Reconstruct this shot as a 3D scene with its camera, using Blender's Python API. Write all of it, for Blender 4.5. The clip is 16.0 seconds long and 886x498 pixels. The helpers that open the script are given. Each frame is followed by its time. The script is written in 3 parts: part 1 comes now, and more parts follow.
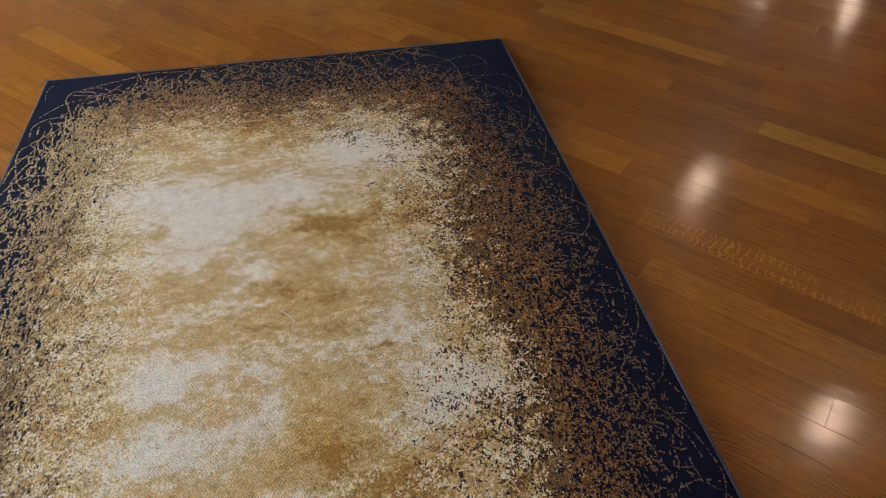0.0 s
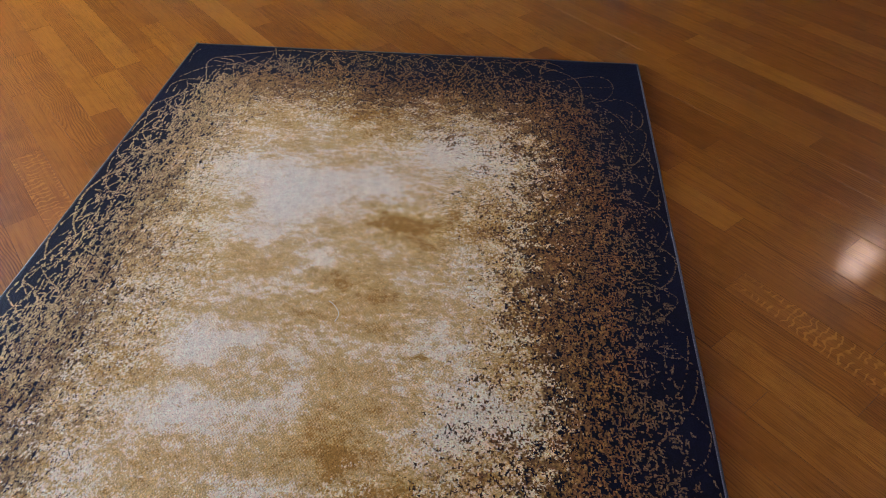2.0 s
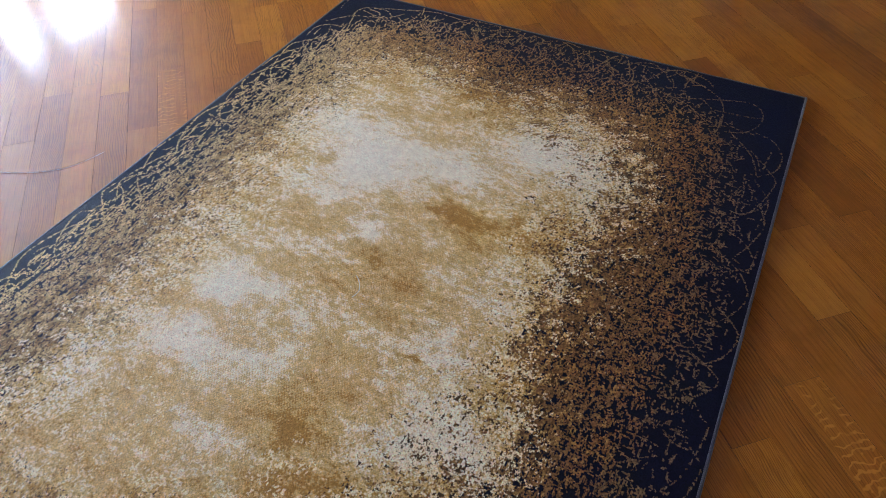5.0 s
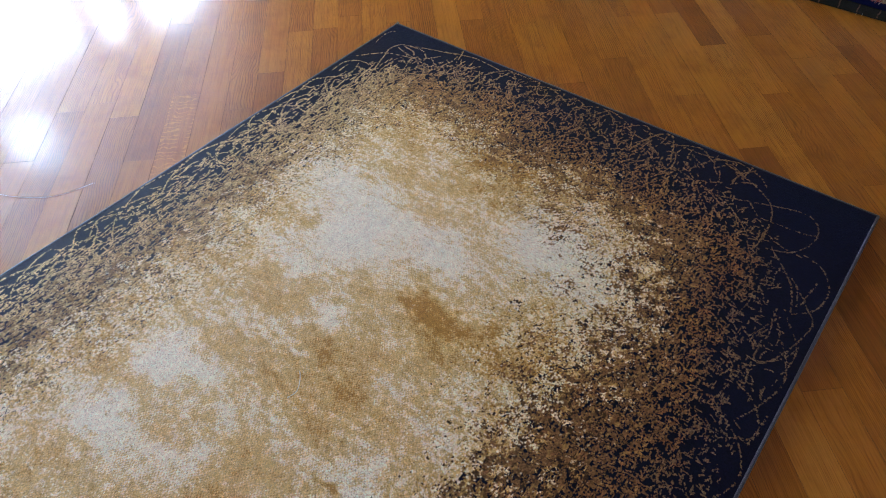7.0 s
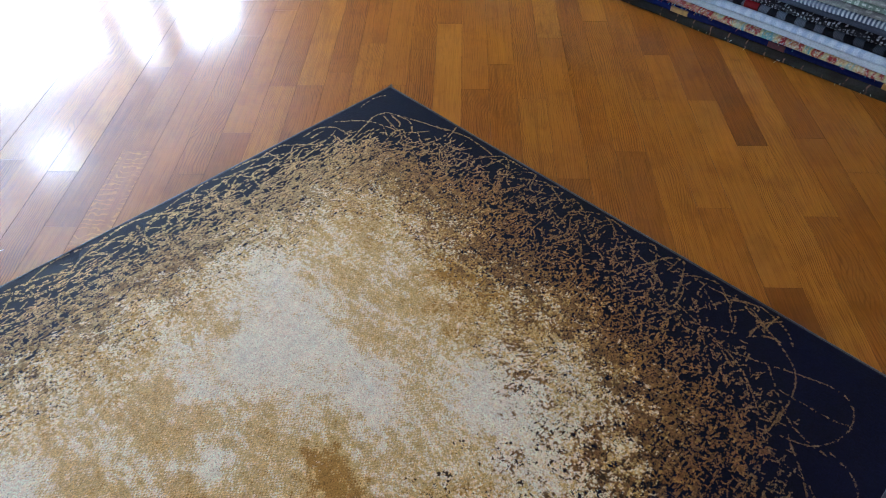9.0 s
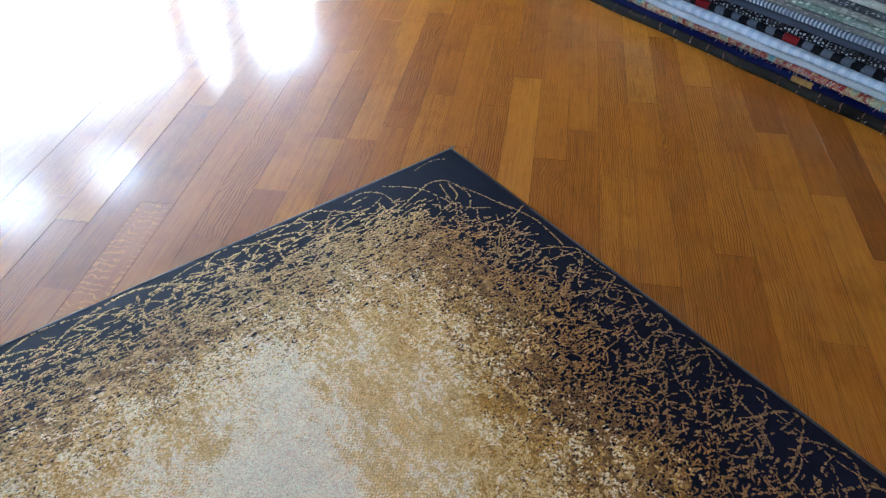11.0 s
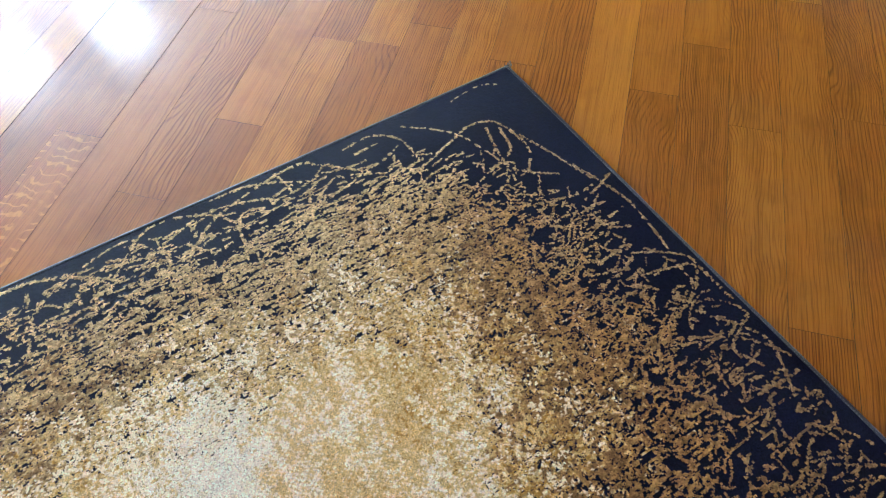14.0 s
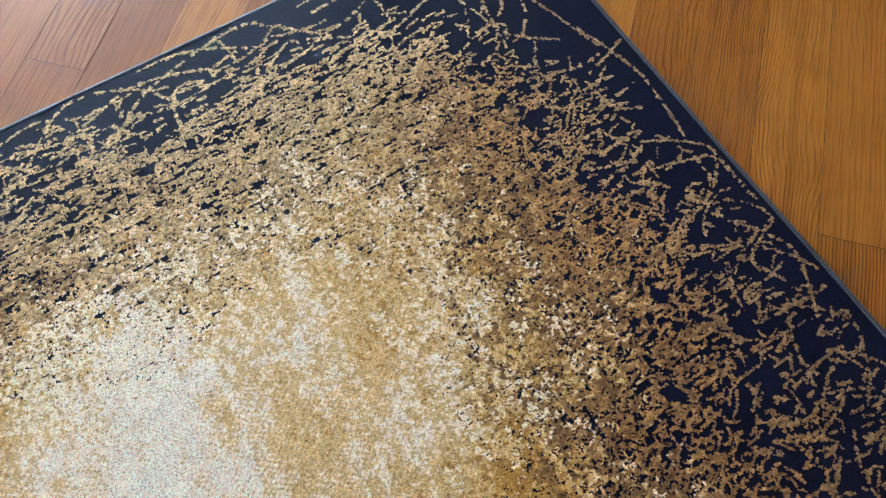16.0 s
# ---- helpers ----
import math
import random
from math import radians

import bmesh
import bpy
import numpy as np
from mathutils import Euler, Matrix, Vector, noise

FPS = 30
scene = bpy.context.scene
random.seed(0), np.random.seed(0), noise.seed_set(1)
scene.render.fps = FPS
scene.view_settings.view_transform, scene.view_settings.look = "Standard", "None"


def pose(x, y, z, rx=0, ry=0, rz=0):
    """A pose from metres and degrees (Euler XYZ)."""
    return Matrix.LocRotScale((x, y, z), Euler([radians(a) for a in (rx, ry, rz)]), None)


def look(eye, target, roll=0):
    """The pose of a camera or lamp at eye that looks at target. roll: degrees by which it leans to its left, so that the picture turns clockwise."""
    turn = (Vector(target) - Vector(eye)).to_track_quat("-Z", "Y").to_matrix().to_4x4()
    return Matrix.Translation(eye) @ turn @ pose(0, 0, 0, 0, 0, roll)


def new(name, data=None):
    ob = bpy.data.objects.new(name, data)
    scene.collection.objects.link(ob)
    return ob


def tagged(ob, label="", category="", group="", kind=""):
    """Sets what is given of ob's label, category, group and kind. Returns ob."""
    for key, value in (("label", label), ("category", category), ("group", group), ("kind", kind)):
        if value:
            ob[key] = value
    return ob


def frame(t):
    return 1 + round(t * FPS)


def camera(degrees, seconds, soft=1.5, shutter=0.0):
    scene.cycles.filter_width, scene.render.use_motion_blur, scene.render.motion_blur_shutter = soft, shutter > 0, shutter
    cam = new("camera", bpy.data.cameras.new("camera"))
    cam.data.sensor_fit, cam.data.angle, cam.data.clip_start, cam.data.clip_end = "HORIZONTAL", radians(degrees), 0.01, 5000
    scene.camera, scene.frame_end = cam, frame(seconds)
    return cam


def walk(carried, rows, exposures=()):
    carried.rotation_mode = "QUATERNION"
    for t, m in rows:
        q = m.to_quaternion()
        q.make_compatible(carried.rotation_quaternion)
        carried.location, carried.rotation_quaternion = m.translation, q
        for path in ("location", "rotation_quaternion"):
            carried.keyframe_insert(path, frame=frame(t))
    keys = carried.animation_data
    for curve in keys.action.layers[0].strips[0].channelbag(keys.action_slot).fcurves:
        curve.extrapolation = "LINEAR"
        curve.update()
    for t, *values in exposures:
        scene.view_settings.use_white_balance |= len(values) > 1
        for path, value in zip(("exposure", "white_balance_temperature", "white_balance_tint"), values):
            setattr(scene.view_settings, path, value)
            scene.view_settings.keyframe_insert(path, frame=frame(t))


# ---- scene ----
cam = camera(66.4, 16.0, soft=1.0)
PATH = [
    (0, (0.963, -2.283, 1.203), (1.218, -0.87, -0.189), -0.4),
    (0.5, (1.042, -2.289, 1.21), (1.264, -0.867, -0.179), 0.2),
    (1, (1.092, -2.296, 1.209), (1.166, -0.854, -0.175), 0.3),
    (1.5, (1.12, -2.278, 1.197), (1.06, -0.835, -0.185), -0.1),
    (2, (1.15, -2.225, 1.188), (0.995, -0.79, -0.196), -0.3),
    (2.5, (1.214, -2.203, 1.183), (0.967, -0.786, -0.207), -0.3),
    (3, (1.319, -2.198, 1.177), (0.904, -0.829, -0.221), -0.3),
    (3.2, (1.354, -2.198, 1.171), (0.88, -0.853, -0.231), -0.4),
    (5.3, (1.487, -1.952, 1.21), (0.807, -0.776, -0.258), -1.5),
    (5.5, (1.522, -1.906, 1.217), (0.82, -0.75, -0.256), -1.4),
    (6, (1.568, -1.828, 1.214), (0.78, -0.722, -0.255), -1.0),
    (6.5, (1.561, -1.743, 1.22), (0.716, -0.685, -0.253), -1.8),
    (7, (1.511, -1.605, 1.233), (0.649, -0.57, -0.245), -2.0),
    (7.5, (1.485, -1.488, 1.217), (0.614, -0.456, -0.258), -2.0),
    (8, (1.474, -1.352, 1.211), (0.596, -0.321, -0.26), -1.5),
    (8.5, (1.442, -1.254, 1.213), (0.543, -0.234, -0.254), 0.0),
    (9, (1.434, -1.167, 1.161), (0.429, -0.192, -0.268), -0.5),
    (9.5, (1.356, -1.107, 1.153), (0.29, -0.151, -0.244), -0.6),
    (9.7, (1.326, -1.091, 1.149), (0.247, -0.133, -0.235), -0.5),
    (11.8, (1.115, -0.833, 0.999), (-0.094, -0.05, -0.389), -0.9),
    (12, (1.083, -0.82, 0.987), (-0.127, -0.059, -0.411), -1.2),
    (12.5, (1.002, -0.796, 0.95), (-0.167, -0.077, -0.505), -1.6),
    (13, (0.923, -0.75, 0.917), (-0.173, -0.076, -0.615), -1.5),
    (13.5, (0.836, -0.663, 0.88), (-0.206, -0.027, -0.704), -1.5),
    (14, (0.775, -0.602, 0.84), (-0.201, -0.028, -0.808), -1.5),
    (14.5, (0.729, -0.567, 0.808), (-0.149, -0.056, -0.914), -1.6),
    (15, (0.701, -0.538, 0.782), (-0.097, -0.075, -0.993), -1.5),
    (15.5, (0.688, -0.512, 0.755), (-0.031, -0.098, -1.065), -1.7),
    (16, (0.682, -0.507, 0.744), (0.047, -0.145, -1.117), -1.8),
]
EXPOSURE = [
    (0.0, 0.36, 6400, 23), (0.5, 0.29, 6750, 31), (1.0, 0.28, 6700, 36), (1.5, 0.31, 6550, 36), (2.2, 0.29, 6150, 30), (2.8, 0.32, 5750, 21), (3.2, 0.32, 5700, 20),
    (5.3, 0.41, 6100, 25), (6.0, 0.41, 6100, 25), (9.0, 0.36, 6100, 22), (12.5, 0.36, 6050, 18), (13.5, 0.53, 6120, 18), (14.5, 0.85, 6220, 19),
    (15.5, 0.80, 6080, 19), (16.0, 0.80, 6020, 20),
]
walk(cam, [(t, look(eye, target, roll)) for t, eye, target, roll in PATH], EXPOSURE)

# ---- world and light ----
world = bpy.data.worlds.new("world")
scene.world = world
world.use_nodes = True
_sky = world.node_tree.nodes.new("ShaderNodeTexSky")
_sky.sky_type, _sky.sun_disc = "NISHITA", False
_sky.sun_elevation, _sky.sun_rotation = radians(38), radians(110)
_bg = world.node_tree.nodes["Background"]
_bg.inputs["Strength"].default_value = 0.1
world.node_tree.links.new(_sky.outputs[0], _bg.inputs["Color"])

SKY_GLOW = 23.5       # daylight behind the windows
LAMP_GLOW = 76.0      # ceiling downlights


# ---- small helpers ----
def link_mesh(name, bm, material=None, parent=None, label="", smooth=False):
    me = bpy.data.meshes.new(name)
    bm.to_mesh(me)
    bm.free()
    if smooth:
        me.polygons.foreach_set("use_smooth", np.ones(len(me.polygons), bool))
    if material:
        me.materials.append(material)
    ob = new(name, me)
    if parent:
        ob.parent = parent
    if label:
        ob["label"] = label
    return ob


def part(name, bm, material, parent, label="", smooth=False):
    return link_mesh(name, bm, material, parent, label, smooth)


def add_box(bm, x0, x1, y0, y1, z0, z1, bevel=0.0):
    made = bmesh.ops.create_cube(bm, size=1.0)
    bmesh.ops.transform(bm, verts=made["verts"], matrix=Matrix.Translation(((x0 + x1) / 2, (y0 + y1) / 2, (z0 + z1) / 2))
                        @ Matrix.Diagonal((x1 - x0, y1 - y0, z1 - z0, 1)))
    if bevel:
        edges = list({e for v in made["verts"] for e in v.link_edges})
        bmesh.ops.bevel(bm, geom=edges, offset=bevel, segments=2, affect="EDGES", profile=0.5)
    return bm


def box(x0, x1, y0, y1, z0, z1, bevel=0.0):
    return add_box(bmesh.new(), x0, x1, y0, y1, z0, z1, bevel)


class Nodes:
    """A short way to write a node material."""

    def __init__(self, name):
        self.mat = bpy.data.materials.new(name)
        self.mat.use_nodes = True
        self.tree = self.mat.node_tree
        self.bsdf = self.tree.nodes["Principled BSDF"]

    def put(self, socket, value):
        if isinstance(value, bpy.types.NodeSocket):
            self.tree.links.new(value, socket)
        else:
            socket.default_value = value

    def add(self, kind, out=0, props=None, **ins):
        node = self.tree.nodes.new(kind)
        for key, value in (props or {}).items():
            setattr(node, key, value)
        for key, value in ins.items():
            spot = node.inputs[int(key[1:])] if key[0] == "i" and key[1:].isdigit() else node.inputs[key.replace("_", " ")]
            self.put(spot, value)
        return node.outputs[out]

    def math(self, op, a, b=0.0, clamp=False):
        return self.add("ShaderNodeMath", props={"operation": op, "use_clamp": clamp}, i0=a, i1=b)

    def mix(self, f, a, b, blend="MIX"):
        node = self.tree.nodes.new("ShaderNodeMix")
        node.data_type, node.blend_type = "RGBA", blend
        self.put(node.inputs[0], f)
        self.put(node.inputs[6], a)
        self.put(node.inputs[7], b)
        return node.outputs[2]

    def noise(self, vec, scale, detail=3.0, rough=0.55, out=0):
        return self.add("ShaderNodeTexNoise", out=out, Vector=vec, Scale=scale, Detail=detail, Roughness=rough)

    def ramp(self, fac, *stops):
        node = self.tree.nodes.new("ShaderNodeValToRGB")
        for n, (at, colour) in enumerate(stops):
            spot = node.color_ramp.elements[n] if n < 2 else node.color_ramp.elements.new(at)
            spot.position = at
            spot.color = (*colour, 1) if len(colour) == 3 else colour
        self.put(node.inputs[0], fac)
        return node.outputs[0]

    def range(self, value, a, b, c=0.0, d=1.0):
        return self.add("ShaderNodeMapRange", i0=value, i1=a, i2=b, i3=c, i4=d)

    def scaled(self, vec, s, offset=(0, 0, 0)):
        return self.add("ShaderNodeMapping", Vector=vec, Location=offset, Scale=s)

    def bump(self, height, strength, distance=0.001, normal=None):
        node = self.tree.nodes.new("ShaderNodeBump")
        node.inputs["Strength"].default_value = strength
        node.inputs["Distance"].default_value = distance
        self.put(node.inputs["Height"], height)
        if normal:
            self.put(node.inputs["Normal"], normal)
        return node.outputs[0]

    def set(self, **ins):
        for key, value in ins.items():
            self.put(self.bsdf.inputs[key.replace("_", " ")], value)
        return self.mat

    def coords(self, which="Object"):
        return self.add("ShaderNodeTexCoord", out={"Object": 3, "Generated": 0}[which])


def rgb(r, g, b):
    return (r, g, b, 1.0)


# ---- materials ----
def oak(name, joined):
    """Lacquered oak strip: grain, cathedral figure, ray flecks, tone from strip to strip."""
    n = Nodes(name)
    pos = n.coords()
    if joined:
        rnd = n.add("ShaderNodeNewGeometry", out=8)
        tint, figured = n.range(rnd, 0.0, 1.0, 0.25, 0.72), 0.0
    else:
        rnd = n.add("ShaderNodeObjectInfo", out=5)
        own = n.add("ShaderNodeSeparateColor", Color=n.add("ShaderNodeObjectInfo", out=1))
        tint = own
        figured = n.add("ShaderNodeSeparateColor", out=1, Color=n.add("ShaderNodeObjectInfo", out=1))
    rnd2 = n.math("FRACT", n.math("MULTIPLY", rnd, 17.31))
    rnd3 = n.math("FRACT", n.math("MULTIPLY", rnd, 53.77))
    shift = n.add("ShaderNodeCombineXYZ", X=n.math("MULTIPLY", rnd, 31.0), Y=n.math("MULTIPLY", rnd2, 17.0), Z=n.math("MULTIPLY", rnd3, 9.0))
    at = n.add("ShaderNodeVectorMath", props={"operation": "ADD"}, i0=pos, i1=shift)
    # growth rings cut lengthwise
    bend = n.noise(n.scaled(at, (3.0, 7.0, 1.0)), 1.0, 2.5)
    rings = n.math("ADD", n.math("MULTIPLY", n.add("ShaderNodeSeparateXYZ", out=1, Vector=at), n.math("ADD", n.math("MULTIPLY", rnd2, 30.0), 24.0)),
                   n.math("MULTIPLY", bend, n.math("ADD", n.math("MULTIPLY", rnd3, 3.2), 1.2)))
    band = n.math("ABSOLUTE", n.math("SUBTRACT", n.math("FRACT", n.math("MULTIPLY", rings, 4.6)), 0.5))
    band = n.range(band, 0.02, 0.24)
    pores = n.noise(n.scaled(at, (9.0, 520.0, 1.0)), 1.0, 3.0, 0.65)
    fibre = n.noise(n.scaled(at, (3.0, 125.0, 1.0)), 1.0, 4.0, 0.6)
    cloud = n.noise(n.scaled(at, (3.5, 14.0, 1.0)), 1.0, 3.0)
    tone = n.ramp(tint, (0.0, (0.235, 0.063, 0.0066)), (0.2, (0.308, 0.088, 0.0088)), (0.5, (0.380, 0.116, 0.0112)), (0.8, (0.450, 0.151, 0.0162)), (1.0, (0.520, 0.204, 0.026)))
    deep = n.mix(1.0, tone, rgb(0.46, 0.35, 0.26), "MULTIPLY")
    pale = n.mix(1.0, tone, rgb(1.26, 1.34, 1.42), "MULTIPLY")
    # flat-sawn strips show broad rings, others run straight and quiet
    figure = n.range(n.math("FRACT", n.math("MULTIPLY", rnd, 91.3)), 0.20, 0.80, 0.25, 1.0)
    patchy = n.range(n.noise(n.scaled(at, (2.2, 9.0, 1.0)), 1.0, 3.0), 0.38, 0.62)
    col = n.mix(n.math("MULTIPLY", n.math("MULTIPLY", n.math("SUBTRACT", 1.0, band), figure), patchy), tone, deep)
    col = n.mix(n.range(fibre, 0.50, 0.72, 0.0, 0.38), col, deep)
    col = n.mix(n.range(fibre, 0.52, 0.30, 0.0, 0.30), col, pale)
    grainy = n.math("MULTIPLY", n.range(pores, 0.53, 0.66, 0.0, 0.80), n.range(patchy, 0.0, 1.0, 0.45, 1.0))
    col = n.mix(grainy, col, n.mix(1.0, tone, rgb(0.42, 0.30, 0.20), "MULTIPLY"))
    col = n.mix(n.range(cloud, 0.42, 0.72, 0.0, 0.30), col, pale)
    # open pores crowd along the rings
    open_pores = n.math("MULTIPLY", n.math("MULTIPLY", n.range(pores, 0.40, 0.58), n.math("SUBTRACT", 1.0, band)), n.range(figure, 0.25, 1.0, 0.20, 0.80))
    col = n.mix(open_pores, col, n.mix(1.0, tone, rgb(0.34, 0.24, 0.16), "MULTIPLY"))
    # stains in the lacquer, a hand's width across, over several strips
    stain = n.noise(n.add("ShaderNodeNewGeometry", out=0), 9.0, 4.0, 0.6)
    col = n.mix(n.range(stain, 0.50, 0.72, 0.0, 0.42), col, deep)
    # thin dark vessel lines, wandering along the strip
    vein = n.noise(n.scaled(at, (4.5, 150.0, 1.0)), 1.0, 2.0)
    vein = n.math("ABSOLUTE", n.math("SUBTRACT", vein, 0.5))
    col = n.mix(n.math("MULTIPLY", n.range(vein, 0.030, 0.004, 0.0, 0.50), figure), col, deep)
    # silvery ray flecks on few strips
    warp = n.noise(n.scaled(at, (30.0, 30.0, 1.0)), 1.0, 2.0)
    fleck = n.math("SINE", n.math("ADD", n.math("MULTIPLY", n.add("ShaderNodeSeparateXYZ", out=0, Vector=at), 330.0), n.math("MULTIPLY", warp, 16.0)))
    patch = n.range(n.noise(n.scaled(at, (4.0, 30.0, 1.0)), 1.0, 1.0), 0.40, 0.54)
    few = figured
    col = n.mix(n.math("MULTIPLY", n.math("MULTIPLY", n.range(fleck, 0.55, 0.9), patch), n.math("MULTIPLY", few, 0.70)), col, n.mix(1.0, tone, rgb(1.55, 1.75, 2.2), "MULTIPLY"))
    # worn, slightly uneven lacquer
    room = n.add("ShaderNodeNewGeometry", out=0)
    wave = n.noise(n.scaled(at, (5.0, 16.0, 1.0)), 1.0, 2.0)
    rub = n.noise(room, 3.2, 4.0, 0.6)
    scuff = n.noise(room, 46.0, 3.0, 0.6)
    rough = n.math("ADD", n.range(rub, 0.3, 0.7, 0.075, 0.18), n.range(scuff, 0.45, 0.8, 0.0, 0.06))
    nb = n.bump(wave, 0.25, 0.004)
    nc = n.bump(n.math("ADD", n.math("MULTIPLY", pores, 0.6), fibre), 0.22, 0.0008, nb)
    return n.set(Base_Color=col, Roughness=0.40, Normal=nc, Specular_IOR_Level=0.21, Coat_Weight=0.50, Coat_Roughness=rough, Coat_IOR=1.5, Coat_Normal=n.bump(pores, 0.10, 0.0004, nb))


def plain(name, colour, rough=0.6, metal=0.0, vary=0.12, scale=14.0, bump=0.1, dist=0.001):
    n = Nodes(name)
    at = n.coords()
    a, b = n.noise(at, scale, 4.0), n.noise(at, scale * 14, 2.0)
    dark = rgb(*(c * (1 - 2 * vary) for c in colour))
    col = n.mix(n.range(a, 0.3, 0.7), rgb(*colour), dark)
    col = n.mix(n.range(b, 0.4, 0.8, 0.0, 0.25), col, dark)
    return n.set(Base_Color=col, Roughness=rough, Metallic=metal, Normal=n.bump(b, bump, dist))


def glow(name, colour, strength):
    n = Nodes(name)
    return n.set(Base_Color=rgb(0, 0, 0), Emission_Color=rgb(*colour), Emission_Strength=strength, Specular_IOR_Level=0.0)


def pile_material():
    """Short machine-woven pile: colour by knot, fine fibre relief, a soft sheen."""
    n = Nodes("rug pile")
    at = n.coords()
    col = n.add("ShaderNodeAttribute", props={"attribute_name": "knot"})
    fine = n.noise(at, 900.0, 2.0, 0.6)
    soft = n.noise(n.scaled(at, (60.0, 40.0, 40.0)), 1.0, 3.0)
    col = n.mix(1.0, col, n.ramp(fine, (0.25, (0.76, 0.76, 0.76)), (0.75, (1.20, 1.20, 1.20))), "MULTIPLY")
    col = n.mix(1.0, col, n.ramp(soft, (0.3, (0.90, 0.90, 0.90)), (0.7, (1.06, 1.06, 1.06))), "MULTIPLY")
    return n.set(Base_Color=col, Roughness=0.55, Specular_IOR_Level=0.09, Sheen_Weight=0.02, Sheen_Roughness=0.5,
                 Sheen_Tint=rgb(0.75, 0.82, 1.0), Normal=n.bump(fine, 0.40, 0.0010))


def thread_material(name, colour, light):
    n = Nodes(name)
    at = n.coords()
    f = n.noise(at, 700.0, 2.0)
    g = n.noise(at, 60.0, 3.0)
    col = n.mix(n.range(f, 0.4, 0.65), rgb(*colour), rgb(*light))
    col = n.mix(n.range(g, 0.35, 0.7, 0.0, 0.5), col, rgb(*colour))
    return n.set(Base_Color=col, Roughness=0.6, Sheen_Weight=0.2, Normal=n.bump(f, 0.4, 0.0008))


# walls and ceiling stay out of view; paint darkened to curb bounced light
WALL = plain("wall paint", (0.22, 0.19, 0.155), 0.7, 0, 0.04, 3.0, 0.05)
CEILING = plain("ceiling paint", (0.32, 0.29, 0.245), 0.8, 0, 0.03, 3.0, 0.05)
WHITE = plain("white lacquer", (0.78, 0.78, 0.76), 0.35, 0, 0.04, 6.0, 0.03)
OAK = oak("oak strip", False)
OAK_REST = oak("oak strip beyond", True)
GROUT = plain("dark joint", (0.070, 0.023, 0.004), 0.9)
PILE = pile_material()
BINDING = thread_material("binding yarn", (0.020, 0.020, 0.034), (0.10, 0.098, 0.125))
STITCH = thread_material("stitch yarn", (0.10, 0.10, 0.13), (0.26, 0.26, 0.29))


# ---- room shell ----
X0, X1, Y0, Y1, H = -3.0, 8.6, -5.0, 7.0, 2.62
T = 0.24

tagged(link_mesh("floor", box(X0 - T, X1 + T, Y0 - T, Y1 + T, -0.16, -0.0125), GROUT),
       "dark screed under glossy oak strip parquet", "floor", kind="structure")
FLOOR = bpy.data.objects["floor"]
tagged(link_mesh("ceiling", box(X0 - T, X1 + T, Y0 - T, Y1 + T, H, H + 0.2), CEILING), "unseen ceiling, paint darkened to limit bounced light", "ceiling", kind="structure")
# unseen walls, added to close the room and hold back fill light
for nm, b in (("wall_north", (X0 - T, X1 + T, Y1, Y1 + T, -0.0125, H)), ("wall_south", (X0 - T, X1 + T, Y0 - T, Y0, -0.0125, H)),
              ("wall_east", (X1, X1 + T, Y0, Y1, -0.0125, H))):
    tagged(link_mesh(nm, box(*b), WALL), "unseen wall added to close the room, paint darkened to limit bounced light", "wall", kind="structure")

# west wall: openings (y0, y1, z0, z1); piers, sill and lintels between them
OPEN = [(-2.50, 0.12, 0.30, 1.16), (0.24, 0.46, 0.30, 1.30), (0.60, 1.12, 0.30, 1.32),
        (-1.30, -0.94, 1.48, 1.84), (-0.66, -0.32, 1.48, 1.84)]
bm = bmesh.new()
ys = sorted({Y0, Y1, *(v for o in OPEN for v in o[:2])})
zs = sorted({-0.0125, H, *(v for o in OPEN for v in o[2:])})
for ya, yb in zip(ys, ys[1:]):
    solid = []
    for za, zb in zip(zs, zs[1:]):
        hole = any(o[0] <= ya and yb <= o[1] and o[2] <= za and zb <= o[3] for o in OPEN)
        if not hole:
            if solid and solid[-1][1] == za:
                solid[-1][1] = zb
            else:
                solid.append([za, zb])
    for za, zb in solid:
        add_box(bm, X0 - 0.10, X0, ya, yb, za, zb)
bmesh.ops.remove_doubles(bm, verts=bm.verts, dist=1e-5)
tagged(link_mesh("wall_west", bm, WALL), "unseen wall with darkened paint and window openings onto daylight", "wall", kind="structure")

GLASS = Nodes("window glass").set(Base_Color=rgb(1, 1, 1), Roughness=0.0, Transmission_Weight=1.0, IOR=1.0, Specular_IOR_Level=0.3)
for i, (ya, yb, za, zb) in enumerate(OPEN, 1):
    win = new(f"window_{i}")
    tagged(win, "white framed window with bright daylight behind", "window", kind="structure")
    win.location = (X0 - 0.06, (ya + yb) / 2, za)
    hy, hz, w = (yb - ya) / 2, zb - za, 0.025
    fr = bmesh.new()
    add_box(fr, -0.03, 0.03, -hy, -hy + w, 0, hz, 0.003)
    add_box(fr, -0.03, 0.03, hy - w, hy, 0, hz, 0.003)
    add_box(fr, -0.03, 0.03, -hy + w, hy - w, 0, w, 0.003)
    add_box(fr, -0.03, 0.03, -hy + w, hy - w, hz - w, hz, 0.003)
    part("window_frame", fr, WHITE, win)
    pane = part("pane", box(-0.004, 0.004, -hy + w, hy - w, w, hz - w), GLASS, win, "clear glass pane")
    pane.visible_shadow = False

SKY = glow("daylight haze", (0.63, 0.875, 1.0), SKY_GLOW)
tagged(link_mesh("sky_backdrop", box(X0 - 1.30, X0 - 1.25, -5.5, 3.6, -0.6, 3.4), SKY), "bright overcast daylight outside the windows", "backdrop", kind="structure")

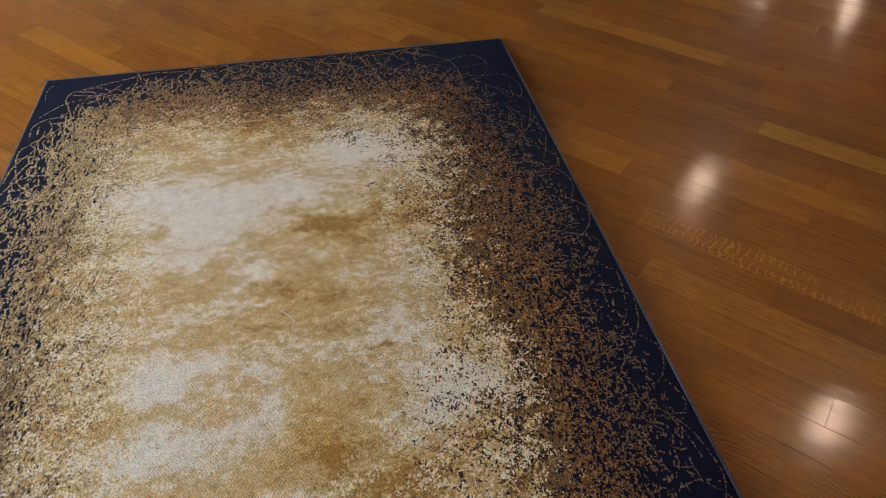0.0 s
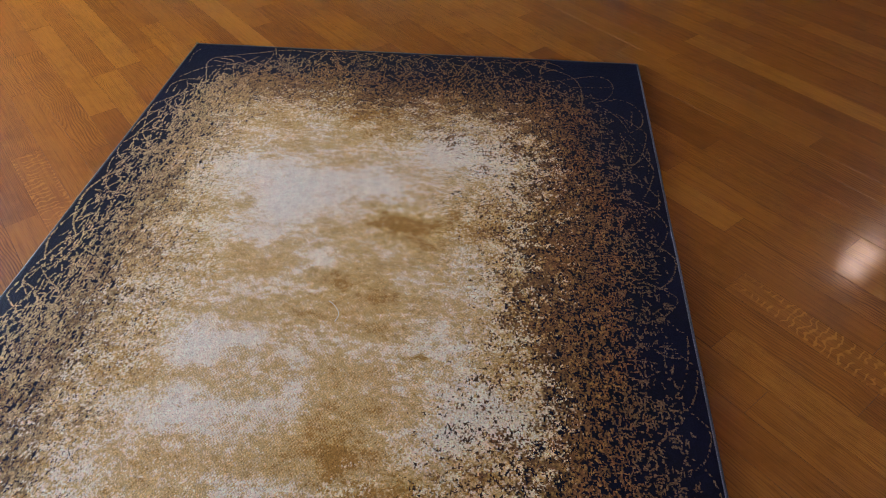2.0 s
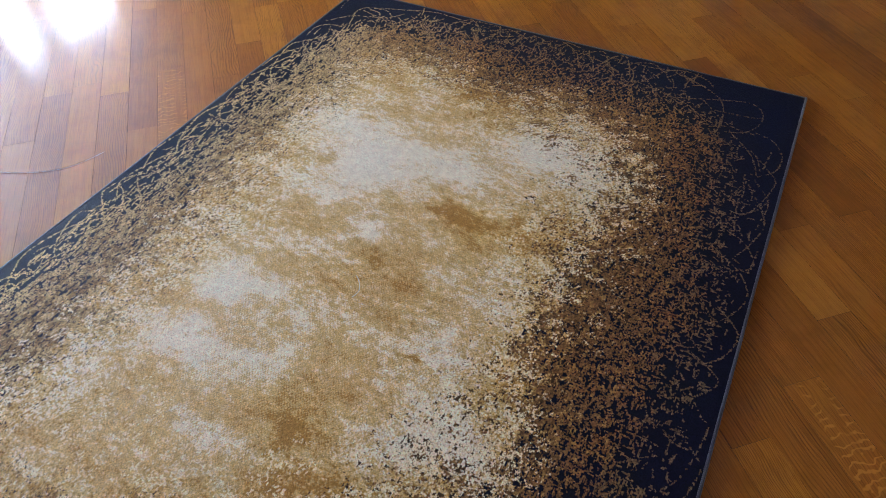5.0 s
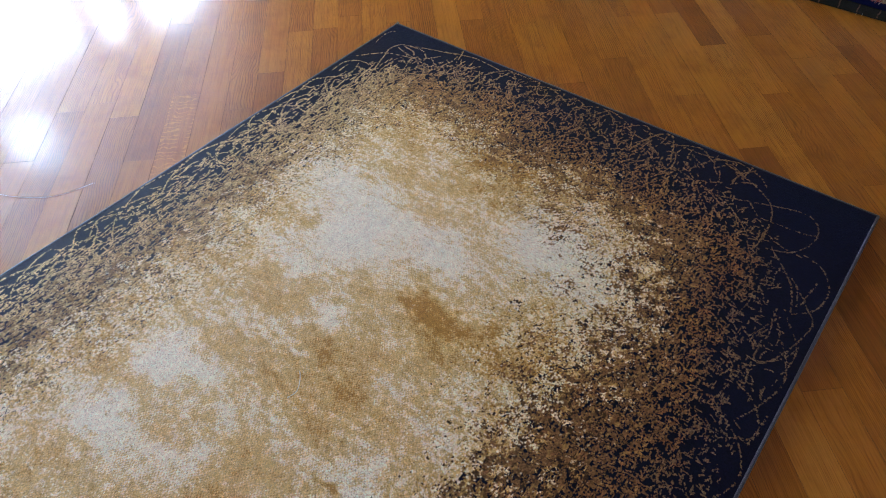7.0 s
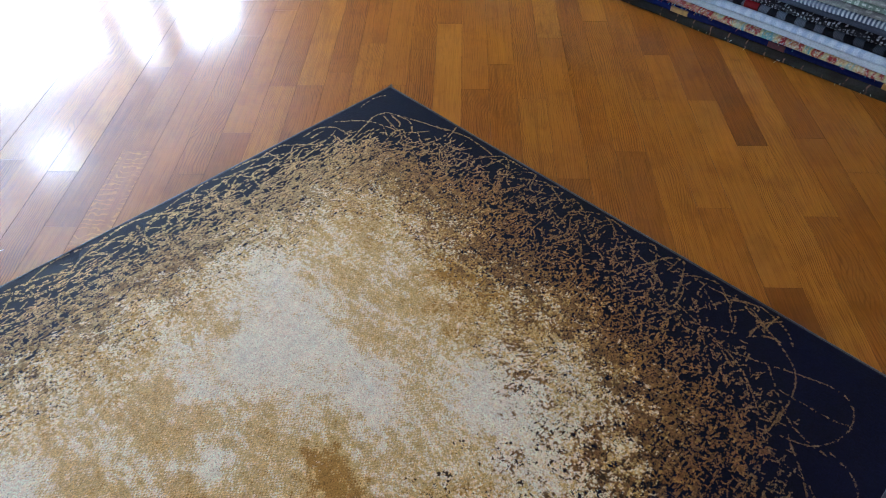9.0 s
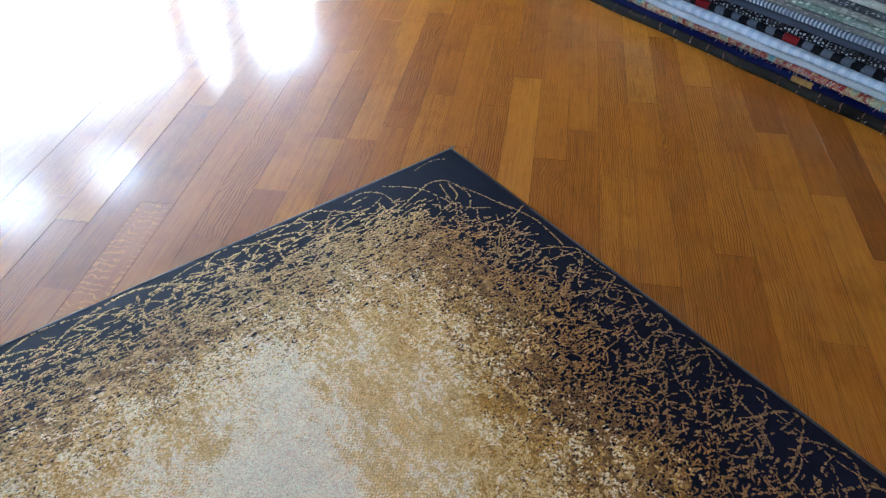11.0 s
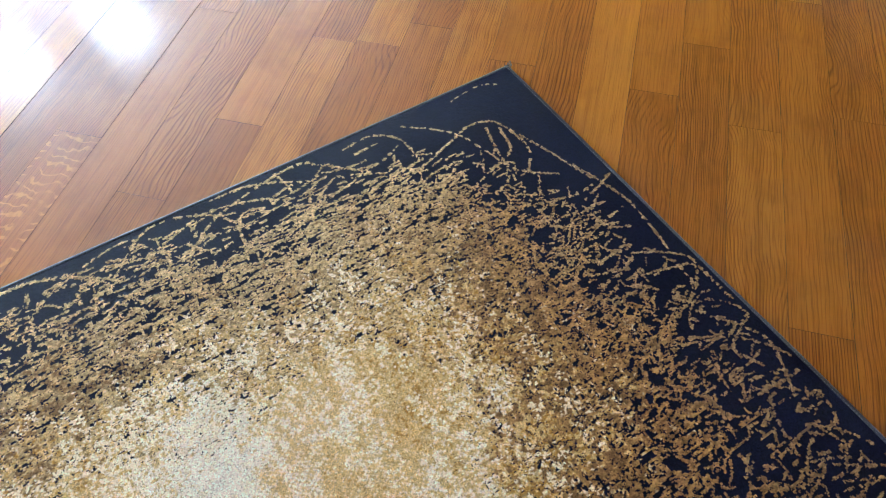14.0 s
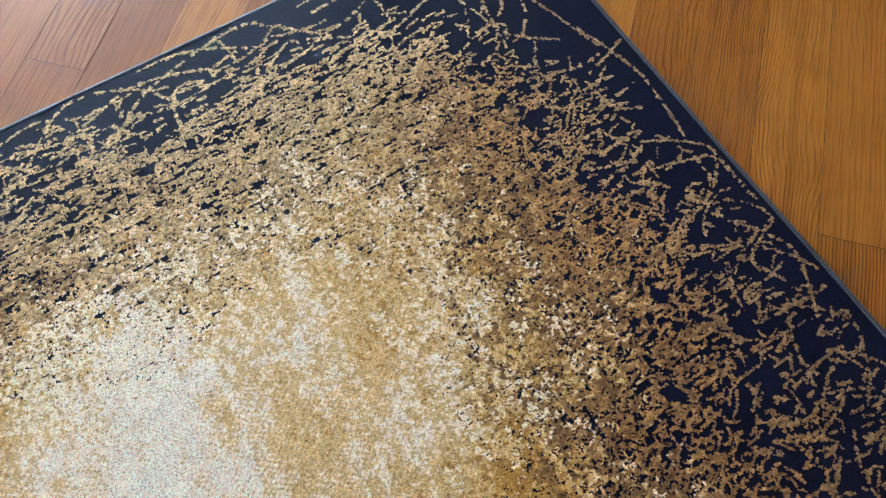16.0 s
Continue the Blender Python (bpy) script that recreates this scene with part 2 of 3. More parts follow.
# ceiling downlights
LAMP = glow("lamp diffuser", (1.0, 0.78, 0.54), LAMP_GLOW)


def downlight(x, y):
    lamp = new("ceiling_light")
    lamp.location = (x, y, H)
    tagged(lamp, "round recessed downlight with white ring, switched on", "ceiling light", "ceiling downlights")
    ring = bmesh.new()
    bmesh.ops.create_cone(ring, cap_ends=True, segments=40, radius1=0.095, radius2=0.105, depth=0.016)
    bmesh.ops.translate(ring, verts=ring.verts, vec=(0, 0, -0.008))
    part("ring", ring, WHITE, lamp)
    disc = bmesh.new()
    bmesh.ops.create_cone(disc, cap_ends=True, segments=40, radius1=0.084, radius2=0.084, depth=0.006)
    bmesh.ops.translate(disc, verts=disc.verts, vec=(0, 0, -0.0195))
    part("diffuser", disc, LAMP, lamp, "glowing warm white diffuser")


for x, y in ((4.07, 1.98), (3.80, -0.43), (6.99, 6.02), (7.55, 4.95)):
    downlight(x, y)


# ---- the woven design of the rug ----
RW, RL, RT = 1.6, 2.3, 0.009
PX = 0.001                                   # raster of the design
NX, NY = 1600, 2300
rng = np.random.default_rng(7)
XX, DD = np.meshgrid(((np.arange(NX) + 0.5) * PX).astype(np.float32), ((np.arange(NY) + 0.5) * PX).astype(np.float32))   # x from the left edge, depth from the far edge


def value_noise(sx, sy, seed, angle=0.0, octaves=2, gain=0.55):
    """Smooth noise on the design's raster with cells of sx by sy metres, brought to zero mean and unit spread."""
    r = np.random.default_rng(seed)
    ca, sa = np.float32(math.cos(angle)), np.float32(math.sin(angle))
    out, amp = np.zeros_like(XX), 1.0
    for _ in range(octaves):
        u, v = (XX * ca + DD * sa) / np.float32(sx) + np.float32(64.3), (DD * ca - XX * sa) / np.float32(sy) + np.float32(512.7)
        iu, iv = np.floor(u).astype(np.int32), np.floor(v).astype(np.int32)
        fu, fv = u - iu, v - iv
        fu, fv = fu * fu * (3 - 2 * fu), fv * fv * (3 - 2 * fv)
        grid = r.random((997, 991), dtype=np.float32)
        g = lambda p, q: grid[q % 997, p % 991]  # noqa: E731
        out += np.float32(amp) * ((g(iu, iv) * (1 - fu) + g(iu + 1, iv) * fu) * (1 - fv) + (g(iu, iv + 1) * (1 - fu) + g(iu + 1, iv + 1) * fu) * fv)
        sx, sy, amp = sx * 0.5, sy * 0.5, amp * gain
    return (out - out.mean()) / out.std()


def chance(z):
    """From unit noise to an even share between 0 and 1."""
    return 1 / (1 + np.exp(-1.702 * z))


def step(x, a, b):
    t = np.clip((x - a) / (b - a), 0, 1)
    return t * t * (3 - 2 * t)


def inwards():
    """0 at the rug's border, 1 where the pale field begins; and how much each side rules."""
    wob = 0.050 * value_noise(0.16, 0.16, 3) + 0.022 * value_noise(0.04, 0.05, 4)
    ends = np.minimum(DD, RL - DD)
    a, b, c = (np.maximum(v, 1e-3) for v in (XX / 0.345, ends / (0.37 + 0.09 * step(XX, 0.45, 0.95)), (RW - XX) / 0.41))
    k = 5.0
    s = (a ** -k + b ** -k + c ** -k) ** (-1 / k)
    shares = [v ** -k * s ** k for v in (a, b, c)]
    s = s - 0.46 * np.exp(-(XX ** 2 + ends ** 2) / 0.32 ** 2) - 0.62 * np.exp(-((RW - XX) ** 2 + ends ** 2) / 0.35 ** 2)
    return np.maximum(s + wob * np.clip(s * 3, 0, 1), 0), *shares


S, IS_LEFT, IS_TOP, IS_RIGHT = inwards()

STROKE = np.zeros((NY, NX), bool)
RAGGED = 0.46 + 1.04 / (1 + np.exp(-1.6 * value_noise(0.0030, 0.0036, 8, 0.3, 2)))


def weave_in(x, y, rad):
    """Marks round knots of gold yarn at the places x, y."""
    for dx in range(-4, 5):
        for dy in range(-4, 5):
            i = np.floor(x / PX).astype(int) + dx
            j = np.floor(y / PX).astype(int) + dy
            fine = (i >= 0) & (i < NX) & (j >= 0) & (j < NY) & ((dx * dx + dy * dy) * PX * PX <= (rad * 1.5) ** 2)
            i, j, r = i[fine], j[fine], rad[fine]
            ok = (dx * dx + dy * dy) * PX * PX <= (r * RAGGED[j, i]) ** 2
            STROKE[j[ok], i[ok]] = True


def scribble(points, thick, keep):
    """Weaves one loose scribbled line, broken into dashes and beads."""
    p = np.asarray(points, float)
    steps = np.hypot(*np.diff(p, axis=0).T)
    run = np.r_[0, np.cumsum(steps)]
    q = np.arange(0, run[-1], 0.0009)
    x, y = np.interp(q, run, p[:, 0]), np.interp(q, run, p[:, 1])
    ph = rng.random(4) * 40
    swell = np.sin(q * 420 + ph[0]) + 0.8 * np.sin(q * 173 + ph[1])
    # dashes of 6 to 14 mm with short gaps, whole stretches fading into beads
    dash = np.sin(q * 400 + 2.4 * np.sin(q * 83 + ph[2]) + ph[1]) + 0.45 * np.sin(q * 47 + ph[3]) + 0.35 * np.sin(q * 1330 + ph[0])
    on = dash > -0.75 + 2.0 * (0.95 - keep)
    rad = 0.82 * thick * (1 + 0.16 * swell)
    jit = rng.normal(0, 0.0004, (2, len(x)))
    weave_in((x + jit[0])[on], (y + jit[1])[on], rad[on])


def smooth_curve(ctrl, n=24):
    """A soft curve through a few places (Catmull-Rom)."""
    c = np.array([ctrl[0], *ctrl, ctrl[-1]], float)
    out = []
    for i in range(1, len(c) - 2):
        for t in np.linspace(0, 1, n, endpoint=False):
            out.append(0.5 * (2 * c[i] + (c[i + 1] - c[i - 1]) * t + (2 * c[i - 1] - 5 * c[i] + 4 * c[i + 1] - c[i + 2]) * t * t
                              + (3 * c[i] - c[i - 1] - 3 * c[i + 1] + c[i + 2]) * t ** 3))
    return np.array([*out, c[-2]])


# loops that stand clear in the two far corners (x, depth)
for ctrl, thick, keep in (
        ([(0.025, 0.141), (0.019, 0.110), (0.017, 0.070), (0.032, 0.043)], 0.0014, 0.50),
        ([(0.025, 0.348), (0.021, 0.296), (0.049, 0.260), (0.088, 0.252), (0.115, 0.253)], 0.0019, 0.85),
        ([(0.133, 0.307), (0.127, 0.255), (0.106, 0.191), (0.090, 0.139), (0.102, 0.104), (0.119, 0.094)], 0.0022, 0.95),
        ([(0.031, 0.240), (0.065, 0.197), (0.101, 0.167), (0.154, 0.149), (0.200, 0.138)], 0.0017, 0.75),
        ([(0.119, 0.094), (0.165, 0.077), (0.217, 0.060), (0.264, 0.048), (0.312, 0.032)], 0.0019, 0.85),
        ([(0.122, 0.101), (0.165, 0.109), (0.182, 0.126)], 0.0022, 0.90),
        ([(0.136, 0.089), (0.186, 0.086), (0.228, 0.116)], 0.0022, 0.95),
        ([(0.300, 0.010), (0.310, 0.036), (0.322, 0.076)], 0.0023, 0.90),
        ([(0.096, 0.430), (0.071, 0.385), (0.089, 0.370)], 0.0021, 0.85),
        ([(0.080, 0.361), (0.096, 0.331)], 0.0022, 0.90),
        ([(0.009, 0.573), (0.011, 0.520), (0.028, 0.473), (0.057, 0.421), (0.042, 0.400), (0.039, 0.384)], 0.0021, 0.85)):
    scribble(smooth_curve(ctrl), thick, keep)
for ctrl, thick, keep in (
        ([(0.120, 0.556), (0.114, 0.502), (0.116, 0.422), (0.124, 0.351), (0.118, 0.289), (0.112, 0.246)], 0.0023, 0.90),
        ([(0.051, 0.666), (0.029, 0.590), (0.045, 0.516), (0.076, 0.457), (0.065, 0.415)], 0.0023, 0.85),
        ([(0.128, 0.560), (0.090, 0.557), (0.060, 0.540), (0.068, 0.508)], 0.0024, 0.90),
        ([(0.144, 0.269), (0.180, 0.271), (0.218, 0.260)], 0.0025, 0.95),
        ([(0.159, 0.214), (0.189, 0.257), (0.218, 0.280)], 0.0024, 0.95),
        ([(0.251, 0.048), (0.315, 0.029), (0.369, 0.020), (0.445, 0.028), (0.460, 0.031)], 0.0022, 0.85),
        ([(0.487, 0.014), (0.551, 0.013), (0.572, 0.012)], 0.0022, 0.95),
        ([(0.328, 0.086), (0.379, 0.080), (0.398, 0.050)], 0.0022, 0.85),
        ([(0.110, 0.120), (0.203, 0.135), (0.259, 0.076)], 0.0022, 0.85)):
    scribble(smooth_curve(ctrl), thick, keep)
for ctrl, thick, keep in (
        ([(0.972, 0.037), (1.131, 0.040), (1.214, 0.028), (1.289, 0.066)], 0.0017, 0.75),
        ([(1.244, 0.172), (1.325, 0.143), (1.437, 0.105), (1.486, 0.120), (1.503, 0.180), (1.473, 0.251), (1.413, 0.278)], 0.0017, 0.75),
        ([(1.218, 0.036), (1.323, 0.081), (1.380, 0.135), (1.398, 0.218), (1.395, 0.293)], 0.0021, 0.85),
        ([(1.493, 0.243), (1.547, 0.263), (1.580, 0.324), (1.572, 0.394), (1.530, 0.440)], 0.0016, 0.70),
        ([(1.436, 0.276), (1.503, 0.351), (1.532, 0.432)], 0.0017, 0.75),
        ([(1.325, 0.143), (1.418, 0.237), (1.498, 0.256)], 0.0016, 0.70),
        ([(1.108, 0.134), (1.278, 0.184), (1.368, 0.262)], 0.0018, 0.80),
        ([(1.370, 0.184), (1.466, 0.176), (1.498, 0.166)], 0.0016, 0.70),
        ([(1.530, 0.451), (1.578, 0.530), (1.567, 0.639)], 0.0017, 0.65),
        ([(1.585, 0.714), (1.577, 0.795)], 0.0017, 0.70)):
    scribble(smooth_curve(ctrl), thick, keep)


def scallops(side, n, chord, thick):
    """Long loops that swing out to the rug's edge and back, one after another along a side."""
    for i in range(n):
        at = 0.50 + (i + rng.uniform(-0.3, 0.3)) * (1.5 if side != 1 else 0.85) / n
        half, out, back = chord * rng.uniform(0.6, 1.3), rng.uniform(0.006, 0.022), rng.uniform(0.05, 0.13)
        lean = rng.uniform(-0.4, 0.4) * half
        ctrl = [(back, at - half), (out + 0.25 * back, at - 0.55 * half), (out, at + lean), (out + 0.3 * back, at + 0.6 * half), (back * 0.9, at + half)]
        ctrl = [(d, p) if side == 0 else (p, d) if side == 1 else (RW - d, p) for d, p in ctrl]
        scribble(smooth_curve(ctrl), thick * rng.uniform(0.8, 1.2), rng.uniform(0.60, 0.90))


def long_lines(n):
    """Thin straight strokes that cross the border band at all slants."""
    for _ in range(n):
        side = rng.choice(3, p=(0.35, 0.27, 0.38))
        d = 0.03 + 0.16 * rng.random()
        x, y = ((d, rng.uniform(0.3, 2.0)), (rng.uniform(0.25, 1.3), d), (RW - d * 1.3, rng.uniform(0.3, 2.0)))[side]
        way = rng.normal(0, 0.28) if rng.random() < (0.75, 0.4, 0.5)[side] else rng.uniform(-1.57, 1.57)
        q = np.linspace(-0.5, 0.5, 12)[:, None] * rng.uniform(0.04, 0.11)
        bow = (q[:, 0] ** 2) * rng.normal(0, 4.0)
        line = np.c_[x + q[:, 0] * math.sin(way) + bow * math.cos(way), y + q[:, 0] * math.cos(way) - bow * math.sin(way)]
        inside = (np.minimum(line[:, 0], line[:, 1]) > 0.008) & (line[:, 0] < RW - 0.008)
        if inside.sum() > 5:
            scribble(line[inside], rng.uniform(0.0016, 0.0023) * (1.0, 0.95, 0.85)[side], rng.uniform(0.60, 0.95))


scallops(0, 12, 0.13, 0.0023)
scallops(1, 11, 0.07, 0.0020)
scallops(2, 12, 0.12, 0.0016)
long_lines(300)

# share of gold on the navy ground, from the edge inwards
COVER = (((0.03, 0.09, 0.18, 0.30, 0.48, 0.68, 0.90, 1.15), (0.0, 0.06, 0.18, 0.38, 0.67, 0.85, 0.955, 0.99)),
         ((0.03, 0.08, 0.17, 0.30, 0.46, 0.64, 0.85, 1.05), (0.0, 0.09, 0.20, 0.32, 0.53, 0.77, 0.93, 0.975)),
         ((0.04, 0.12, 0.22, 0.40, 0.60, 0.80, 1.00, 1.20), (0.0, 0.08, 0.18, 0.32, 0.44, 0.50, 0.55, 0.60)))


def dashes():
    """Thousands of short strokes, thin at the edge and closing up inwards: lengthwise on the long sides, at all slants on the end."""
    sides = np.argmax(np.stack([IS_LEFT, IS_TOP, IS_RIGHT]), 0)
    mean_len, mean_rad = np.array((0.020, 0.0135, 0.0115)), np.array((0.00165, 0.00140, 0.00130))
    need = np.zeros_like(S)
    for k, (at, share) in enumerate(COVER):
        need += np.where(sides == k, -np.log(1 - np.interp(S, at, share)) / (mean_len[k] * 2.0 * mean_rad[k]), 0)
    need *= 1 - 0.40 * step(XX, 0.40, 0.85) * (sides == 1) * (1 - step(S, 0.45, 0.9))
    need[S > 1.25] = 0
    total = int(need.sum() * PX * PX)
    run = np.cumsum(need.ravel())
    spot = np.searchsorted(run, rng.random(total) * run[-1])
    y, x = DD.ravel()[spot].astype(float), XX.ravel()[spot].astype(float)
    k = sides.ravel()[spot]
    pick, wide = rng.random(total), rng.uniform(-1.57, 1.57, total)
    steep = np.where(rng.random(total) < 0.5, 0.75, -0.75) + rng.normal(0, 0.25, total)
    along = rng.normal(0, 1, total)
    way = np.select([(k == 0) & (pick < 0.80), (k == 1) & (pick < 0.42), (k == 1) & (pick < 0.72), (k == 2) & (pick < 0.45), (k == 2) & (pick < 0.70)],
                    [0.18 * along, 0.34 * along, steep, 0.22 * along, 1.57 + 0.22 * along], wide)
    length = mean_len[k] * rng.uniform(0.45, 1.55, total)
    rad = mean_rad[k] * rng.uniform(0.75, 1.25, total)
    bend = rng.normal(0, 9.0, total)
    for q in np.linspace(-0.5, 0.5, 15):
        d = q * length
        off = bend * d * d
        jit = rng.normal(0, 0.00045, (2, total))
        weave_in(x + d * np.sin(way) + off * np.cos(way) + jit[0], y + d * np.cos(way) - off * np.sin(way) + jit[1], rad)


dashes()


def design():
    """Colour and pile height of the rug's design on the raster."""
    navy = np.array((0.0046, 0.0052, 0.0180), np.float32)
    khaki, shaded_khaki = np.array((0.550, 0.338, 0.152)), np.array((0.195, 0.118, 0.058))
    brown, russet = np.array((0.280, 0.127, 0.044)), np.array((0.215, 0.085, 0.030))
    amber = np.array((0.470, 0.240, 0.065))
    cream = np.array((0.920, 0.660, 0.430))

    # specks of the dark ground that run on into the pale field on one long side
    fleck = chance(0.75 * value_noise(0.0046, 0.0058, 11, 0.15) + 0.55 * value_noise(0.0085, 0.0100, 12, -0.25)
                   + 0.30 * value_noise(0.0280, 0.0200, 13, 0, 2))
    inner = np.interp(S, (0.30, 0.50, 0.75, 0.95, 1.10, 1.25, 1.40), (0.0, 0.14, 0.38, 0.66, 0.84, 0.95, 1.01))
    gold = STROKE & (S < 1.3) | (S >= 1.10) & (IS_RIGHT < 0.5) | (fleck < inner) & (IS_RIGHT > 0.35)

    # the pale field and its clouds: (x, depth, half width, half depth, weight)
    pale = [(0.591, 0.835, 0.165, 0.120, 1.3), (0.450, 0.700, 0.080, 0.050, 0.6), (1.020, 0.600, 0.165, 0.120, 1.2), (0.806, 0.744, 0.080, 0.060, 0.6),
            (0.732, 1.049, 0.050, 0.042, 1.1), (0.551, 0.999, 0.055, 0.034, 0.8), (0.530, 1.345, 0.130, 0.065, 1.2), (0.560, 1.525, 0.140, 0.055, 1.2),
            (1.130, 1.470, 0.105, 0.082, 1.2), (1.030, 1.310, 0.095, 0.048, 0.8), (0.968, 1.106, 0.060, 0.030, 0.7), (1.018, 0.862, 0.085, 0.030, 0.5),
            (0.730, 1.690, 0.060, 0.045, 0.7), (1.148, 1.158, 0.050, 0.070, 0.7), (0.741, 1.487, 0.055, 0.040, 0.6), (0.400, 1.700, 0.110, 0.080, 0.4), (0.380, 0.700, 0.100, 0.140, 0.6)]
    warm = [(0.947, 0.941, 0.130, 0.046, 1.05), (0.830, 0.912, 0.045, 0.026, 0.9), (0.770, 1.144, 0.045, 0.024, 0.8), (0.879, 1.181, 0.065, 0.028, 0.55),
            (1.014, 1.358, 0.028, 0.019, 1.5), (0.857, 1.579, 0.080, 0.042, 0.9), (0.905, 1.291, 0.055, 0.030, 0.45), (0.850, 0.551, 0.070, 0.030, 0.5),
            (0.936, 1.507, 0.070, 0.028, 0.6), (0.950, 1.690, 0.080, 0.045, 0.8), (0.740, 0.400, 0.120, 0.030, 0.9), (0.730, 1.270, 0.070, 0.030, 0.5)]
    wx, wy = 0.022 * value_noise(0.07, 0.05, 21, 0, 4, 0.65), 0.017 * value_noise(0.07, 0.05, 22, 0, 4, 0.65)
    cloud = np.zeros_like(S)
    for x, y, rx, ry, w in pale:
        cloud += w * np.exp(-((XX + wx - x) / rx) ** 2 - ((DD + wy - y) / ry) ** 2)
    for x, y, rx, ry, w in warm:
        cloud -= w * np.exp(-((XX + wx - x) / rx) ** 2 - ((DD + wy - y) / ry) ** 2)
    drift = 0.22 * value_noise(0.110, 0.055, 23, 0.08, 5, 0.66) + 0.20 * value_noise(0.020, 0.011, 27, 0.08, 3, 0.75)
    cloud += np.where(drift < 0, 0.55 * drift, drift)
    # knots of cream, tan and ochre side by side, in fine slanting rows
    dither = chance(1.3 * value_noise(0.0038, 0.0044, 24, 0.0, 2))
    grain = chance(1.3 * value_noise(0.0024, 0.0024, 25, 0.0, 1))
    weave = 0.5 + 0.5 * np.sin(math.tau * (XX / 0.0068 + 0.5 * (np.floor(DD / 0.0046) % 2)) + 0.9 * value_noise(0.012, 0.012, 26))
    near = 1 - step(S, 1.0, 1.55)
    mixed = near * (0.65 * dither + 0.35 * grain) + (1 - near) * (0.50 * weave + 0.30 * grain + 0.20 * dither)
    v = cloud - 0.18 * near + (1.10 + 0.20 * near) * (mixed - 0.5)
    shade = 0.46 + 0.54 * step(v, 0.02, 0.82) - 0.46 * step(-v, 0.16, 0.85)
    field = np.stack([np.interp(shade, (0.0, 0.20, 0.46, 0.75, 1.0), band) for band in (
        (0.410, 0.505, 0.665, 0.850, 0.985), (0.184, 0.252, 0.396, 0.565, 0.715), (0.036, 0.062, 0.156, 0.335, 0.535))], -1)

    # the ring between border and field, side by side: khaki on one long side, brown at the end, russet on the other
    # side, with the fall of light put into the yarn colours
    tone = chance(value_noise(0.012, 0.018, 31, 0.0, 3))
    sides = [w[..., None] for w in (IS_LEFT, IS_TOP * (1 - 0.8 * step(XX, 0.25, 0.80)), IS_TOP * 0.8 * step(XX, 0.25, 0.80), IS_RIGHT)]
    # light put into the colour: khaki lifted near the windows, dimmed away from them
    outer = khaki * 1.05 * sides[0] + np.array((0.450, 0.262, 0.112)) * sides[1] + np.array((0.215, 0.113, 0.045)) * sides[2] + shaded_khaki * sides[3]
    middle = (0.92 * khaki + 0.08 * brown) * sides[0] + np.array((0.400, 0.192, 0.066)) * sides[1] + brown * 0.95 * sides[2] + russet * sides[3]
    ring = outer + (middle - outer) * step(S + 0.25 * (tone - 0.5), 0.22, 0.52)[..., None]
    shade_in = step(np.interp(S, (0.30, 0.60, 0.85, 1.20), (0.10, 0.55, 0.45, 0.10)) * ((0.15 + 0.60 * step(DD, 0.6, 1.0)) * IS_LEFT + 0.6 * IS_TOP + 1.0 * IS_RIGHT) - 0.55 * tone - 0.45 * mixed, -0.35, 0.05)
    ring = ring + (brown * 0.72 - ring) * (0.85 * shade_in)[..., None]
    spot = step(chance(value_noise(0.0060, 0.0075, 37, 0.2, 2)) * 0.7 + 0.3 * tone, 0.66, 0.74) * step(S, 0.25, 0.5)
    ring = ring + (amber - ring) * (spot * (0.35 * IS_LEFT + 0.30 * IS_TOP + 0.50 * IS_RIGHT))[..., None]
    ring = ring * (0.62 + 0.76 * chance(value_noise(0.0032, 0.0042, 34, 0.0, 2)))[..., None]
    speck = 0.60 * chance(value_noise(0.0042, 0.0056, 32, 0.2, 2)) + 0.40 * chance(value_noise(0.040, 0.026, 33, 0, 4, 0.65))
    into = step(S, 0.40 + 0.08 * IS_RIGHT, 1.30)
    ring = ring + (field - ring) * (step(into - speck, -0.07, 0.07) * step(S, 0.30, 0.5))[..., None]
    spark = 0.58 * chance(value_noise(0.0034, 0.0044, 35, 0.4, 2)) + 0.42 * chance(value_noise(0.030, 0.020, 36, 0, 3))
    white = step((0.30 * IS_LEFT + 0.20 * IS_TOP + 0.29 * IS_RIGHT) * step(S, 0.42 + 0.1 * IS_RIGHT, 0.95) * (1 - step(S, 1.15, 1.5)) - spark, -0.10, 0.04)
    body = ring + (cream - ring) * (white * step(S, 0.4, 0.55))[..., None]
    # on the russet side the specks nearest the field are dark brown, further out navy
    umber = (step(S + 0.5 * (tone - 0.5), 0.70, 1.00) * IS_RIGHT)[..., None]
    colour = np.where(gold[..., None], body, navy + (brown * 0.30 - navy) * umber)
    height = np.where(gold, 0.0006, 0.0) + 0.0003 * step(S, 0.9, 1.2)
    return colour, height


